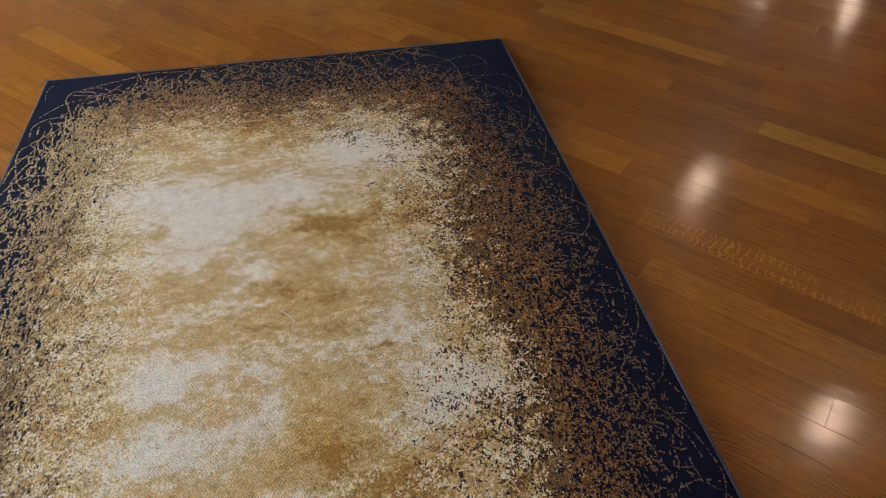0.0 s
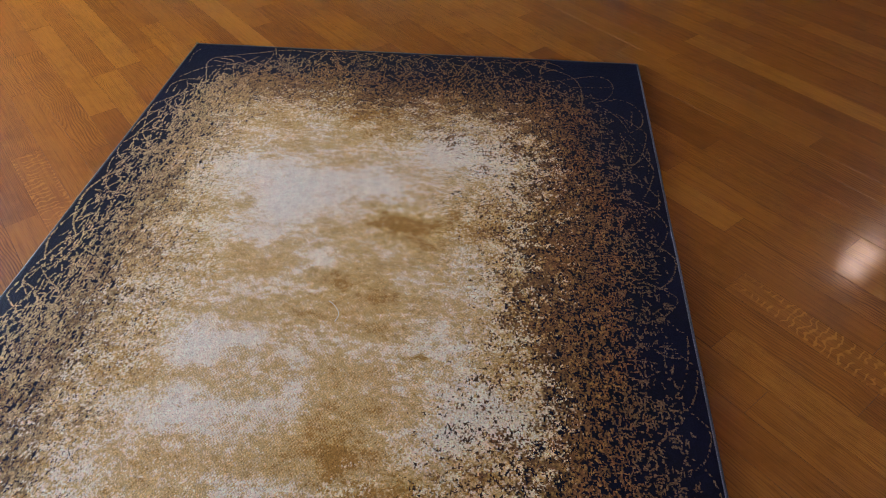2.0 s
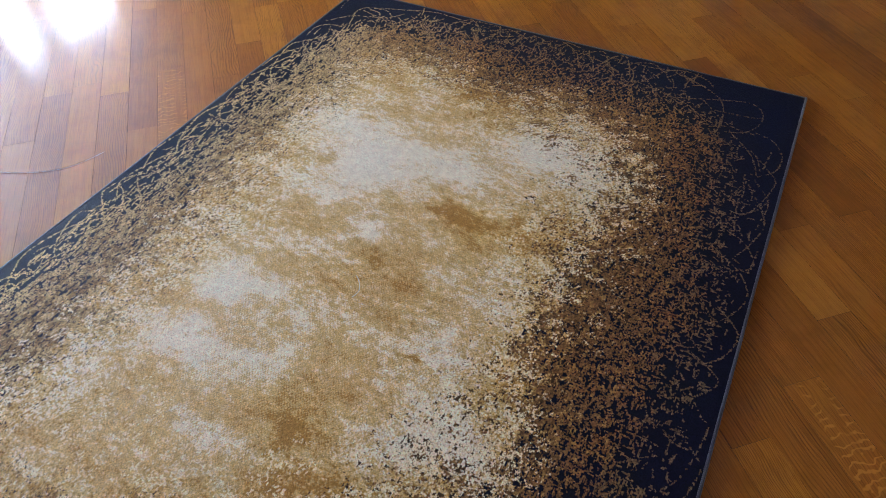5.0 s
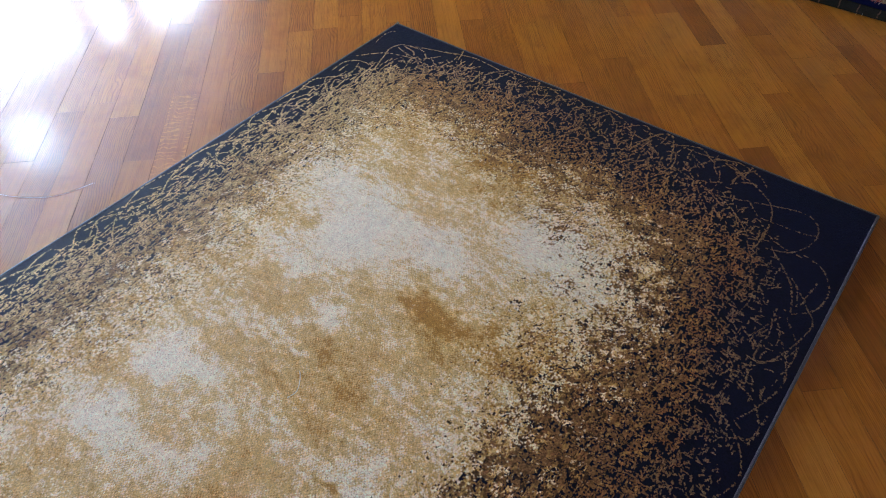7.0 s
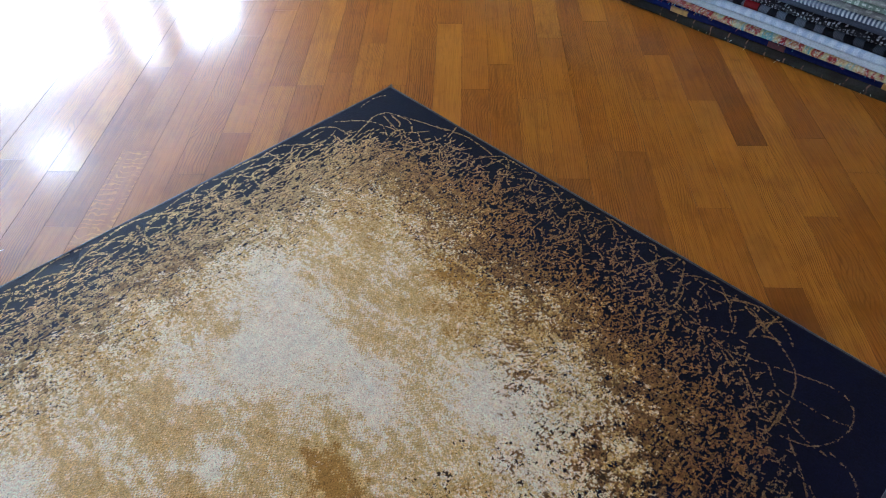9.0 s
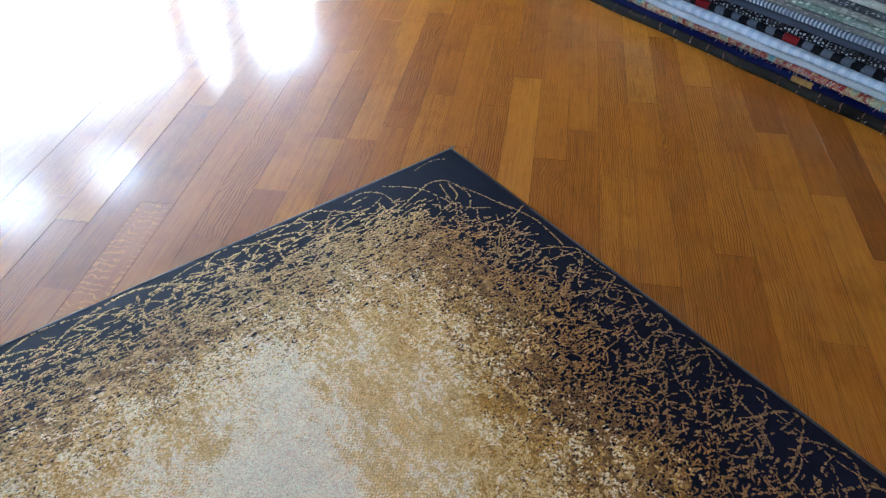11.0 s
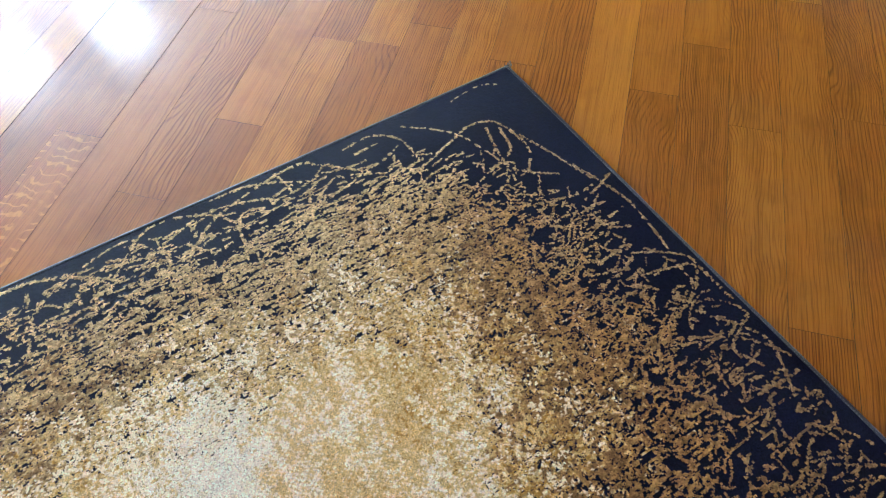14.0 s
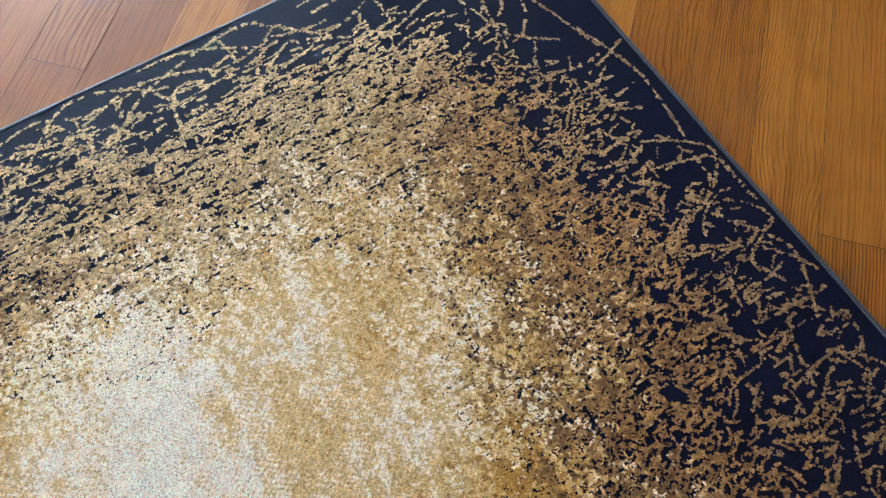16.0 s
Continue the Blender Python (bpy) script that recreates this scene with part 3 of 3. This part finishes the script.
def make_rug():
    colour, height = design()
    # knots: small where the camera comes near, larger further off
    def spaced(*runs):
        edges = [np.zeros(1)]
        for to, size in runs:
            at = edges[-1][-1]
            edges.append(np.linspace(at, to, max(2, round((to - at) / size) + 1))[1:])
        return np.concatenate(edges)
    gx = spaced((0.95, 0.0015), (RW, 0.0020))
    gy = spaced((0.95, 0.0015), (1.95, 0.0020), (RL, 0.0040))
    nx, ny = len(gx), len(gy)
    ix = lambda v: np.clip((v / PX).astype(int), 0, NX - 1)  # noqa: E731
    iy = lambda v: np.clip((v / PX).astype(int), 0, NY - 1)  # noqa: E731
    vx, vy = np.meshgrid(gx, gy)
    z = height[iy(gy)][:, ix(gx)] + rng.normal(0, 0.00016, vx.shape)
    r = np.minimum(np.minimum(vx, RW - vx), np.minimum(vy, RL - vy))
    z = z - 0.004 * np.clip(1 - r / 0.006, 0, 1) ** 2
    me = bpy.data.meshes.new("woven_face")
    me.vertices.add(nx * ny)
    me.vertices.foreach_set("co", np.stack([vx, -vy, z + RT], -1).astype(np.float32).ravel())
    cells = (nx - 1) * (ny - 1)
    corner = (np.arange(ny - 1)[:, None] * nx + np.arange(nx - 1)[None]).ravel()
    loops = np.stack([corner, corner + nx, corner + nx + 1, corner + 1], 1).astype(np.int32)
    me.loops.add(cells * 4)
    me.loops.foreach_set("vertex_index", loops.ravel())
    me.polygons.add(cells)
    me.polygons.foreach_set("loop_start", np.arange(cells, dtype=np.int32) * 4)
    me.update(calc_edges=True)
    me.polygons.foreach_set("use_smooth", np.ones(cells, bool))
    cx, cy = (gx[1:] + gx[:-1]) / 2, (gy[1:] + gy[:-1]) / 2
    knot = colour[iy(cy)][:, ix(cx)].reshape(-1, 3) * (1 + rng.normal(0, 0.21, (cells, 1)))
    rgba = np.ones((cells, 4), np.float32)
    rgba[:, :3] = np.clip(knot, 0.002, 0.95)
    att = me.attributes.new("knot", "FLOAT_COLOR", "FACE")
    att.data.foreach_set("color", rgba.ravel())
    me.materials.append(PILE)
    rug = new("rug")
    tagged(rug, "low pile rug, navy scribbled border, cream and ochre field, on parquet", "rug")
    ob = new("woven_face", me)
    ob.parent = rug
    ob["label"] = "woven pile, navy border with gold scribbles, cream centre"
    # backing under the pile
    part("backing", box(0.003, RW - 0.003, -RL + 0.003, -0.003, 0.0004, RT - 0.0045), BINDING, rug, "dark woven backing")
    # serged edge: yarn wound round each side
    corners = [(0, 0), (RW, 0), (RW, -RL), (0, -RL)]
    for n in range(4):
        a, b = Vector((*corners[n], 0)), Vector((*corners[(n + 1) % 4], 0))
        way = (b - a).normalized()
        out = Vector((way.y, -way.x, 0)) * -1
        count = int((b - a).length / 0.0016)
        bm = bmesh.new()
        last = None
        for i in range(count + 1):
            c = a.lerp(b, i / count)
            rad = 0.0040 + (0.0006 if i % 2 else -0.0002) + 0.00025 * noise.noise(c * 60)
            sway = 0.0016 * noise.noise(c * 3.1)
            ring = []
            for k in range(7):
                w = radians(-80 + 260 * k / 6)
                lean = 0.0010 * math.sin(w)
                ring.append(bm.verts.new(c + out * (math.cos(w) * rad - 0.001 + sway) + way * lean + Vector((0, 0, RT * 0.5 + 0.0008 + math.sin(w) * (rad + 0.0004)))))
            if last:
                for k in range(6):
                    bm.faces.new((last[k], ring[k], ring[k + 1], last[k + 1]))
            last = ring
        bmesh.ops.recalc_face_normals(bm, faces=bm.faces)
        side = part("binding", bm, BINDING, rug, "serged edge of dark blue-grey yarn", True)
        row = bmesh.new()
        for i in range(int((b - a).length / 0.0042)):
            c = a + way * (0.004 + i * 0.0042) - out * (0.0036 + rng.normal(0, 0.0003)) + Vector((0, 0, RT + 0.0012))
            e = [c + way * 0.0014, c + out * 0.0006, c - way * 0.0014, c - out * 0.0006, c + Vector((0, 0, 0.0007))]
            e = [row.verts.new(p) for p in e]
            for k in range(4):
                row.faces.new((e[k], e[(k + 1) % 4], e[4]))
        bmesh.ops.recalc_face_normals(row, faces=row.faces)
        tagged(part("stitching", row, STITCH, side, "fine row of pale stitches"), kind="stuff")
    # loose yarn ends at the far corner
    ends = bmesh.new()
    for _ in range(9):
        yarn(ends, [(0.003 + rng.normal(0, 0.003), rng.normal(0, 0.003), RT), (rng.normal(-0.003, 0.004), rng.normal(0.006, 0.003), RT * 0.9),
                    (rng.normal(-0.004, 0.007), rng.normal(0.010, 0.005), RT * rng.uniform(0.3, 1.0))], 0.0005)
    part("loose_yarn", ends, BINDING, rug, "frayed yarn ends at the corner")
    return rug


def yarn(bm, ctrl, rad, sides=5):
    """A thin round thread through a few places."""
    p = smooth_curve(ctrl, 8)
    last = None
    for i, c in enumerate(p):
        t = Vector(p[min(i + 1, len(p) - 1)] - p[max(i - 1, 0)]).normalized()
        u = t.cross(Vector((0.3, 0.2, 1))).normalized()
        v = t.cross(u)
        ring = [bm.verts.new(Vector(c) + (u * math.cos(k * math.tau / sides) + v * math.sin(k * math.tau / sides)) * rad) for k in range(sides)]
        if last:
            for k in range(sides):
                bm.faces.new((last[k], last[(k + 1) % sides], ring[(k + 1) % sides], ring[k]))
        last = ring


make_rug()

# a pale thread lying on the rug, and a hair on the floor
LINT = plain("pale thread", (0.72, 0.70, 0.64), 0.6, 0, 0.05)
bm = bmesh.new()
yarn(bm, [(0.773, -1.205, RT + 0.0022), (0.79, -1.22, RT + 0.0035), (0.804, -1.243, RT + 0.003), (0.799, -1.265, RT + 0.0022)], 0.0009)
tagged(link_mesh("thread", bm, LINT, smooth=True), "short pale loose thread lying on the rug", "thread")
bm = bmesh.new()
yarn(bm, [(-0.40, -1.335, 0.0007), (-0.322, -1.322, 0.0007), (-0.23, -1.278, 0.0007), (-0.161, -1.216, 0.0007), (-0.127, -1.128, 0.0007)], 0.0004)
tagged(link_mesh("hair", bm, LINT, smooth=True), "long thin pale hair lying on the parquet", "hair")


# ---- stack of folded rugs ----
def cloth(name, kind, cols, size):
    """Woven cloth on a folded edge. kind: plain, mottled, check, rib or dash."""
    n = Nodes(name)
    at = n.coords()
    sx = n.add("ShaderNodeSeparateXYZ", out=0, Vector=at)
    sz = n.add("ShaderNodeSeparateXYZ", out=2, Vector=at)
    nap = n.noise(at, 420.0, 2.0)
    drift = n.noise(n.scaled(at, (9.0, 4.0, 30.0)), 1.0, 2.0)
    a, b = rgb(*cols[0]), rgb(*cols[1])
    wave = n.math("SINE", n.math("ADD", n.math("MULTIPLY", sx, math.tau / size), n.math("MULTIPLY", drift, 2.5)))
    rib = n.math("SINE", n.math("MULTIPLY", sx, 900.0))
    if kind == "check":
        fine = n.math("SINE", n.math("MULTIPLY", sx, math.tau / 0.0045))
        col = n.mix(n.range(wave, -0.15, 0.15), a, n.mix(n.range(fine, -0.5, 0.5, 0.0, 0.55), b, a))
        red = n.range(n.math("SINE", n.math("ADD", n.math("MULTIPLY", sx, math.tau / RED_PITCH), RED_AT)), 0.87, 0.90)
        red = n.math("MULTIPLY", red, n.range(sx, 0.78, 0.80, 1.0, 0.0))
        col = n.mix(n.range(sx, 0.75, 1.05, 0.0, 0.75), col, a)
        col = n.mix(red, col, rgb(*cols[2]))
    elif kind == "rib":
        col = n.mix(n.range(wave, -0.5, 0.5), a, b)
        col = n.mix(n.range(drift, 0.4, 0.65, 0.0, 0.7), col, rgb(*cols[2]))
        rib = n.math("MULTIPLY", wave, 3.0)
    elif kind == "dash":
        broken = n.noise(n.scaled(at, (1 / size, 20.0, 260.0)), 1.0, 2.0, 0.5)
        col = n.mix(n.math("MULTIPLY", n.range(broken, 0.50, 0.60), n.range(wave, -0.6, 0.0)), a, b)
        col = n.mix(n.range(drift, 0.52, 0.60, 0.0, 0.6), col, rgb(*cols[2]))
    elif kind == "mottled":
        cell = n.noise(n.scaled(at, (1 / size, 0.3 / size, 0.4 / size)), 1.0, 3.0, 0.62)
        node = n.tree.nodes.new("ShaderNodeValToRGB")
        for k, c in enumerate(cols):
            p = 0.30 + 0.42 * k / (len(cols) - 1)
            e = node.color_ramp.elements[k] if k < 2 else node.color_ramp.elements.new(p)
            e.position, e.color = p, (*c, 1)
        n.put(node.inputs[0], cell)
        speck = n.noise(n.scaled(at, (170.0, 60.0, 170.0)), 1.0, 2.0)
        col = n.mix(n.range(speck, 0.55, 0.66, 0.0, 0.75), node.outputs[0], rgb(0.55, 0.50, 0.40))
    else:
        col = n.mix(n.range(drift, 0.3, 0.7), a, b)
    if kind == "plain" and len(cols) > 2:
        # a thin tick of another colour every few centimetres
        tick = n.math("MULTIPLY", n.range(wave, 0.965, 0.985), n.range(n.noise(n.scaled(at, (3.0, 3.0, 60.0)), 1.0, 2.0), 0.45, 0.55))
        col = n.mix(tick, col, rgb(*cols[2]))
    col = n.mix(1.0, col, n.ramp(nap, (0.3, (0.66, 0.66, 0.66)), (0.7, (1.14, 1.14, 1.14))), "MULTIPLY")
    return n.set(Base_Color=col, Roughness=0.95, Specular_IOR_Level=0.04, Normal=n.bump(n.math("ADD", nap, n.math("MULTIPLY", rib, 0.25)), 0.6, 0.002))


RED_PITCH, RED_AT = 0.315, -4.732
def fold_sway(x, seed, wave=0.012):
    return wave * noise.noise(Vector((x * 2.1, seed * 3.7, 0.2))) + 0.25 * wave * noise.noise(Vector((x * 11, seed, 1.4)))


def folded_rug(name, label, z0, z1, front, mat, x0, x1, wave, seed, depth=0.95):
    """One folded rug: a slab with a round, slightly wavy fold at the front."""
    bm = bmesh.new()
    h = z1 - z0
    n = 90
    prof = [(depth, 0.0), (h * 0.5, 0.0)] + [(h * 0.5 * (1 - math.sin(a)), h * 0.5 - h * 0.5 * math.cos(a)) for a in np.linspace(0.25, math.pi - 0.25, 9)] + [(h * 0.5, h), (depth, h)]
    last = None
    for i in range(n + 1):
        x = x0 + (x1 - x0) * i / n
        dy = fold_sway(x, seed, wave)
        dz = 0.0025 * noise.noise(Vector((x * 2.5, seed * 1.3, 5.0)))
        ring = [bm.verts.new((x, front + dy + y, z0 + z + dz * (0.3 + z / h * 0.0))) for y, z in prof]
        if last:
            for k in range(len(prof) - 1):
                bm.faces.new((last[k], ring[k], ring[k + 1], last[k + 1]))
        else:
            bm.faces.new(ring[::-1])
        last = ring
    bm.faces.new(last)
    bmesh.ops.recalc_face_normals(bm, faces=bm.faces)
    top = new(name)
    top.location = (0, 0, 0)
    tagged(top, label, "folded rug", "rugs in the stack")
    part("fold", bm, mat, top, smooth=True)
    return top


FRONT = 0.990
LAYERS = [
    # height, setback, weave, colours, pitch, label
    (0.034, 0.000, "plain", [(0.022, 0.019, 0.017), (0.040, 0.036, 0.032), (0.20, 0.11, 0.07)], 0.066, "charcoal brown folded rug with thin ticks, lowest of a stack"),
    (0.026, 0.006, "plain", [(0.0032, 0.0065, 0.045), (0.0042, 0.0085, 0.058)], 0.08, "deep navy folded rug with gold and red motifs"),
    (0.021, 0.002, "mottled", [(0.30, 0.012, 0.016), (0.45, 0.22, 0.16), (0.28, 0.016, 0.026), (0.50, 0.42, 0.22), (0.08, 0.30, 0.36), (0.48, 0.40, 0.10)], 0.050, "multicoloured floral folded rug with shaggy pile"),
    (0.019, 0.006, "plain", [(0.42, 0.46, 0.52), (0.52, 0.56, 0.62)], 0.05, "pale grey folded rug"),
    (0.022, 0.010, "rib", [(0.40, 0.50, 0.68), (0.58, 0.66, 0.78), (0.55, 0.62, 0.74)], 0.035, "pale blue folded rug with faint checks"),
    (0.027, 0.020, "check", [(0.006, 0.007, 0.012), (0.12, 0.145, 0.19), (0.17, 0.008, 0.010)], 0.061, "black and grey checked folded rug with red squares"),
    (0.021, 0.024, "dash", [(0.010, 0.010, 0.014), (0.34, 0.35, 0.38), (0.03, 0.032, 0.04)], 0.012, "black and white woven folded rug"),
    (0.019, 0.028, "plain", [(0.050, 0.062, 0.092), (0.066, 0.080, 0.115)], 0.06, "slate blue folded rug"),
    (0.020, 0.030, "rib", [(0.06, 0.09, 0.15), (0.50, 0.54, 0.60), (0.18, 0.22, 0.30)], 0.0125, "blue and white ribbed folded rug"),
    (0.017, 0.034, "dash", [(0.16, 0.165, 0.165), (0.30, 0.30, 0.29), (0.22, 0.22, 0.21)], 0.03, "warm grey folded rug"),
    (0.018, 0.038, "dash", [(0.16, 0.22, 0.19), (0.52, 0.56, 0.50), (0.30, 0.34, 0.34)], 0.020, "green and white flecked folded rug"),
    (0.017, 0.042, "dash", [(0.24, 0.24, 0.23), (0.40, 0.40, 0.37), (0.28, 0.27, 0.25)], 0.03, "grey beige striped folded rug"),
    (0.018, 0.046, "dash", [(0.06, 0.065, 0.08), (0.30, 0.31, 0.33), (0.10, 0.11, 0.13)], 0.015, "mottled grey folded rug"),
    (0.018, 0.050, "plain", [(0.34, 0.34, 0.32), (0.44, 0.43, 0.41)], 0.04, "light grey folded rug"),
    (0.018, 0.054, "plain", [(0.08, 0.09, 0.11), (0.13, 0.14, 0.17)], 0.03, "dark grey folded rug"),
    (0.018, 0.058, "dash", [(0.30, 0.29, 0.26), (0.42, 0.40, 0.37), (0.28, 0.27, 0.25)], 0.03, "sand grey folded rug on top of a stack"),
]
z = 0.0006
STACK = []
# cloth colours scaled down: weaker light on the stack, put into the colour
for i, (h, back, weave, cols, size, label) in enumerate(LAYERS):
    STACK.append(folded_rug("folded_rug", label, z, z + h, FRONT + back, cloth("cloth " + label.split(" folded")[0], weave, [tuple(0.80 * c for c in col) for col in cols], size),
                            -0.80 + 0.02 * math.sin(i * 2.1), 1.95 + 0.03 * math.sin(i * 1.7), 0.012, i + 1.5))
    z += h + 0.0003


def motif(parent, xa, xb, za, zb, y, mat, label):
    """A woven block of another colour on a folded edge, laid a hair proud of it."""
    part("motif", box(xa, xb, y, y + 0.010, za, zb, 0.003), mat, parent, label)


GOLD = plain("gold yarn", (0.36, 0.19, 0.035), 0.9, 0, 0.3, 60.0, 0.6, 0.002)
RED = plain("dark red yarn", (0.10, 0.010, 0.012), 0.9, 0, 0.3, 60.0, 0.6, 0.002)


def shag(parent, x0, x1, y, za, zb, count, cols, seed):
    """Loose pile ends along a folded edge."""
    r = random.Random(seed)
    for mat in cols:
        bm = bmesh.new()
        for _ in range(count // len(cols)):
            x, zz = r.uniform(x0, x1), r.uniform(za, zb)
            dx, dz = r.gauss(0, 0.003), r.gauss(-0.001, 0.003)
            yarn(bm, [(x, y + 0.004, zz), (x + dx * 0.5, y - 0.001, zz + dz * 0.5), (x + dx, y - r.uniform(0.001, 0.005), zz + dz - 0.001)], r.uniform(0.0006, 0.0011), 4)
        tagged(part("pile_ends", bm, mat, parent, "loose yarn ends"), kind="stuff")


motif(STACK[1], 0.369, 0.438, 0.0385, 0.0575, FRONT + 0.0052 + fold_sway(0.40, 2.5), GOLD, "gold woven block")
motif(STACK[1], 0.729, 0.787, 0.0385, 0.0575, FRONT + 0.0052 + fold_sway(0.76, 2.5), RED, "dark red woven block")
motif(STACK[1], 1.090, 1.150, 0.0385, 0.0575, FRONT + 0.0052 + fold_sway(1.12, 2.5), GOLD, "gold woven block")
SHAG = [plain("shag " + nm, c, 0.9, 0, 0.2, 80.0) for nm, c in (("red", (0.36, 0.03, 0.03)), ("cream", (0.62, 0.54, 0.40)), ("rose", (0.50, 0.17, 0.15)),
        ("teal", (0.12, 0.38, 0.45)), ("ochre", (0.50, 0.30, 0.08)))]
shag(STACK[2], -0.5, 1.6, FRONT + 0.002, 0.0635, 0.0810, 900, SHAG, 8)
shag(STACK[0], -0.5, 1.7, FRONT + 0.001, 0.0030, 0.0200, 26, [LINT], 9)


# ---- parquet: strips of one size, laid aslant, joints shifted from row to row ----
PITCH, LEN, GAP = 0.08637, 0.757, 0.00016
TURN = radians(44.04)
U0 = -0.037
SHIFT = {-13: 0.154, -10: -0.425, -9: -0.640, -8: -0.33, -7: 0.04, -6: -0.43, -5: -0.24, -4: 0.008, -2: 0.09, -1: 0.283, 0: 0.021, 1: 0.245, 2: 0.424,
         3: 0.0, 4: 0.15, 5: -0.05, 6: -0.43, 7: 0.009, 8: -0.309, 9: -0.05, 10: 0.217, 11: -0.05, 12: -0.275, 13: 0.19, 14: -0.238, 15: 0.366,
         16: -0.497, 17: -0.341, 19: -0.299, 22: 0.21}
# rows in which one strip is cut short, so that those beyond it lie further on
CUT = {2: 0.096, 3: 0.096, 4: 0.089}
# how light some strips are, by row and place in the row
TONE = {(6, 1): 0.85, (2, 0): 0.25, (3, 0): 0.45, (4, 0): 0.5, (5, 0): 0.45, (5, -1): 0.6, (10, 0): 0.15, (10, -1): 0.6, (8, 0): 0.55, (9, 0): 0.5, (12, -1): 0.8, (8, -1): 0.2,
        (11, 0): 0.25, (12, 0): 0.1, (9, -1): 0.55, (11, -1): 0.7, (13, -1): 0.75, (14, 0): 0.25, (7, 0): 0.4, (7, -1): 0.35, (6, -1): 0.3}
TONE.update({(-5, -1): 0.15, (-4, -1): 0.75, (-7, -1): 0.4, (-5, 0): 0.6, (17, -2): 0.85, (17, -3): 0.5, (13, -4): 0.95, (11, -2): 0.05, (14, -3): 0.25,
             (13, -3): 0.5, (8, -2): 0.75, (8, -3): 0.45, (22, -3): 0.75, (10, -4): 0.7, (6, -3): 0.5, (15, -3): 0.4, (9, -3): 0.5, (7, -3): 0.3})
FIGURED = {(6, -3), (-8, -1)}
laid = random.Random(5)


def strip_shape():
    """A strip with eased edges: verts and faces, length along x, its middle at the origin, top at z = 0."""
    hx, hy, e = LEN / 2 - GAP, PITCH / 2 - GAP, 0.00015
    v = []
    for x, y, zz in ((hx, hy, -0.0122), (hx, hy, -e), (hx - e, hy - e, 0.0)):
        v += [(-x, -y, zz), (x, -y, zz), (x, y, zz), (-x, y, zz)]
    f = [(8, 9, 10, 11)]
    for r in (0, 4):
        for k in range(4):
            f.append((r + k, r + (k + 1) % 4, r + 4 + (k + 1) % 4, r + 4 + k))
    return v, f


def lay_floor():
    v, f = strip_shape()
    one = bpy.data.meshes.new("strip")
    one.from_pydata(v, [], f)
    one.materials.append(OAK)
    one.materials.append(GROUT)
    side = np.r_[0, np.ones(len(f) - 1, int)].astype(np.int32)
    one.polygons.foreach_set("material_index", side)
    ca, sa = math.cos(TURN), math.sin(TURN)
    near, rest = [], []
    for k in range(-95, 110):
        at = SHIFT.get(k, laid.uniform(0, LEN))
        u = U0 + (k + 0.5) * PITCH
        for m in range(-14, 15):
            cut = CUT.get(k, 0.0)
            w = at + (m + 0.5) * LEN + (cut if m < -1 else cut / 2 if m == -1 else 0.0)
            long = 1 - cut / LEN if m == -1 else 1.0
            x, y = u * ca - w * sa, u * sa + w * ca
            lift, tip = laid.gauss(0, 0.00012), laid.gauss(0, 0.0016)
            if not (X0 - 0.5 < x < X1 + 0.5 and Y0 - 0.5 < y < Y1 + 0.5):
                continue
            under = 0.3 < x < 1.3 and -1.9 < y < -0.3
            seen = -1.75 < x < 2.9 and -1.9 < y < 1.35
            light = TONE.get((k, m), min(0.95, max(0.05, laid.gauss(0.45, 0.14))))
            (near if seen and not under else rest).append((abs(x - 0.7) + abs(y + 0.2), u, w, lift, tip, light, (k, m) in FIGURED, long))
    near.sort()
    rest += near[300:]
    for _, u, w, lift, tip, light, figured, long in near[:300]:
        ob = new("strip", one)
        ob.matrix_local = Matrix.Rotation(TURN, 4, "Z") @ Matrix.Translation((u, w, lift)) @ Matrix.Rotation(math.pi / 2, 4, "Z") @ Matrix.Rotation(tip, 4, "X") @ Matrix.Diagonal((long, 1, 1, 1))
        ob.color = (light, 1.0 if figured else 0.0, 0.0, 1.0)
        ob.parent = FLOOR
    vv, ff = [], []
    for _, u, w, lift, tip, light, figured, long in rest:
        b = len(vv)
        vv += [(x * long + w, y - u, zz + lift) for x, y, zz in v]
        ff += [tuple(i + b for i in q) for q in f]
    me = bpy.data.meshes.new("strips_beyond")
    me.from_pydata(vv, [], ff)
    me.materials.append(OAK_REST)
    me.materials.append(GROUT)
    me.polygons.foreach_set("material_index", np.tile(side, len(rest)))
    # sawn off at the walls
    bm = bmesh.new()
    bm.from_mesh(me)
    back = Matrix.Rotation(-TURN - math.pi / 2, 4, "Z")
    for place, out in (((X0, 0, 0), (-1, 0, 0)), ((X1, 0, 0), (1, 0, 0)), ((0, Y0, 0), (0, -1, 0)), ((0, Y1, 0), (0, 1, 0))):
        bmesh.ops.bisect_plane(bm, geom=bm.verts[:] + bm.edges[:] + bm.faces[:], plane_co=back @ Vector(place), plane_no=back @ Vector(out), clear_outer=True)
    bm.to_mesh(me)
    bm.free()
    ob = new("strips_beyond", me)
    ob.matrix_local = Matrix.Rotation(TURN + math.pi / 2, 4, "Z")
    ob.parent = FLOOR
    tagged(ob, kind="stuff")


lay_floor()
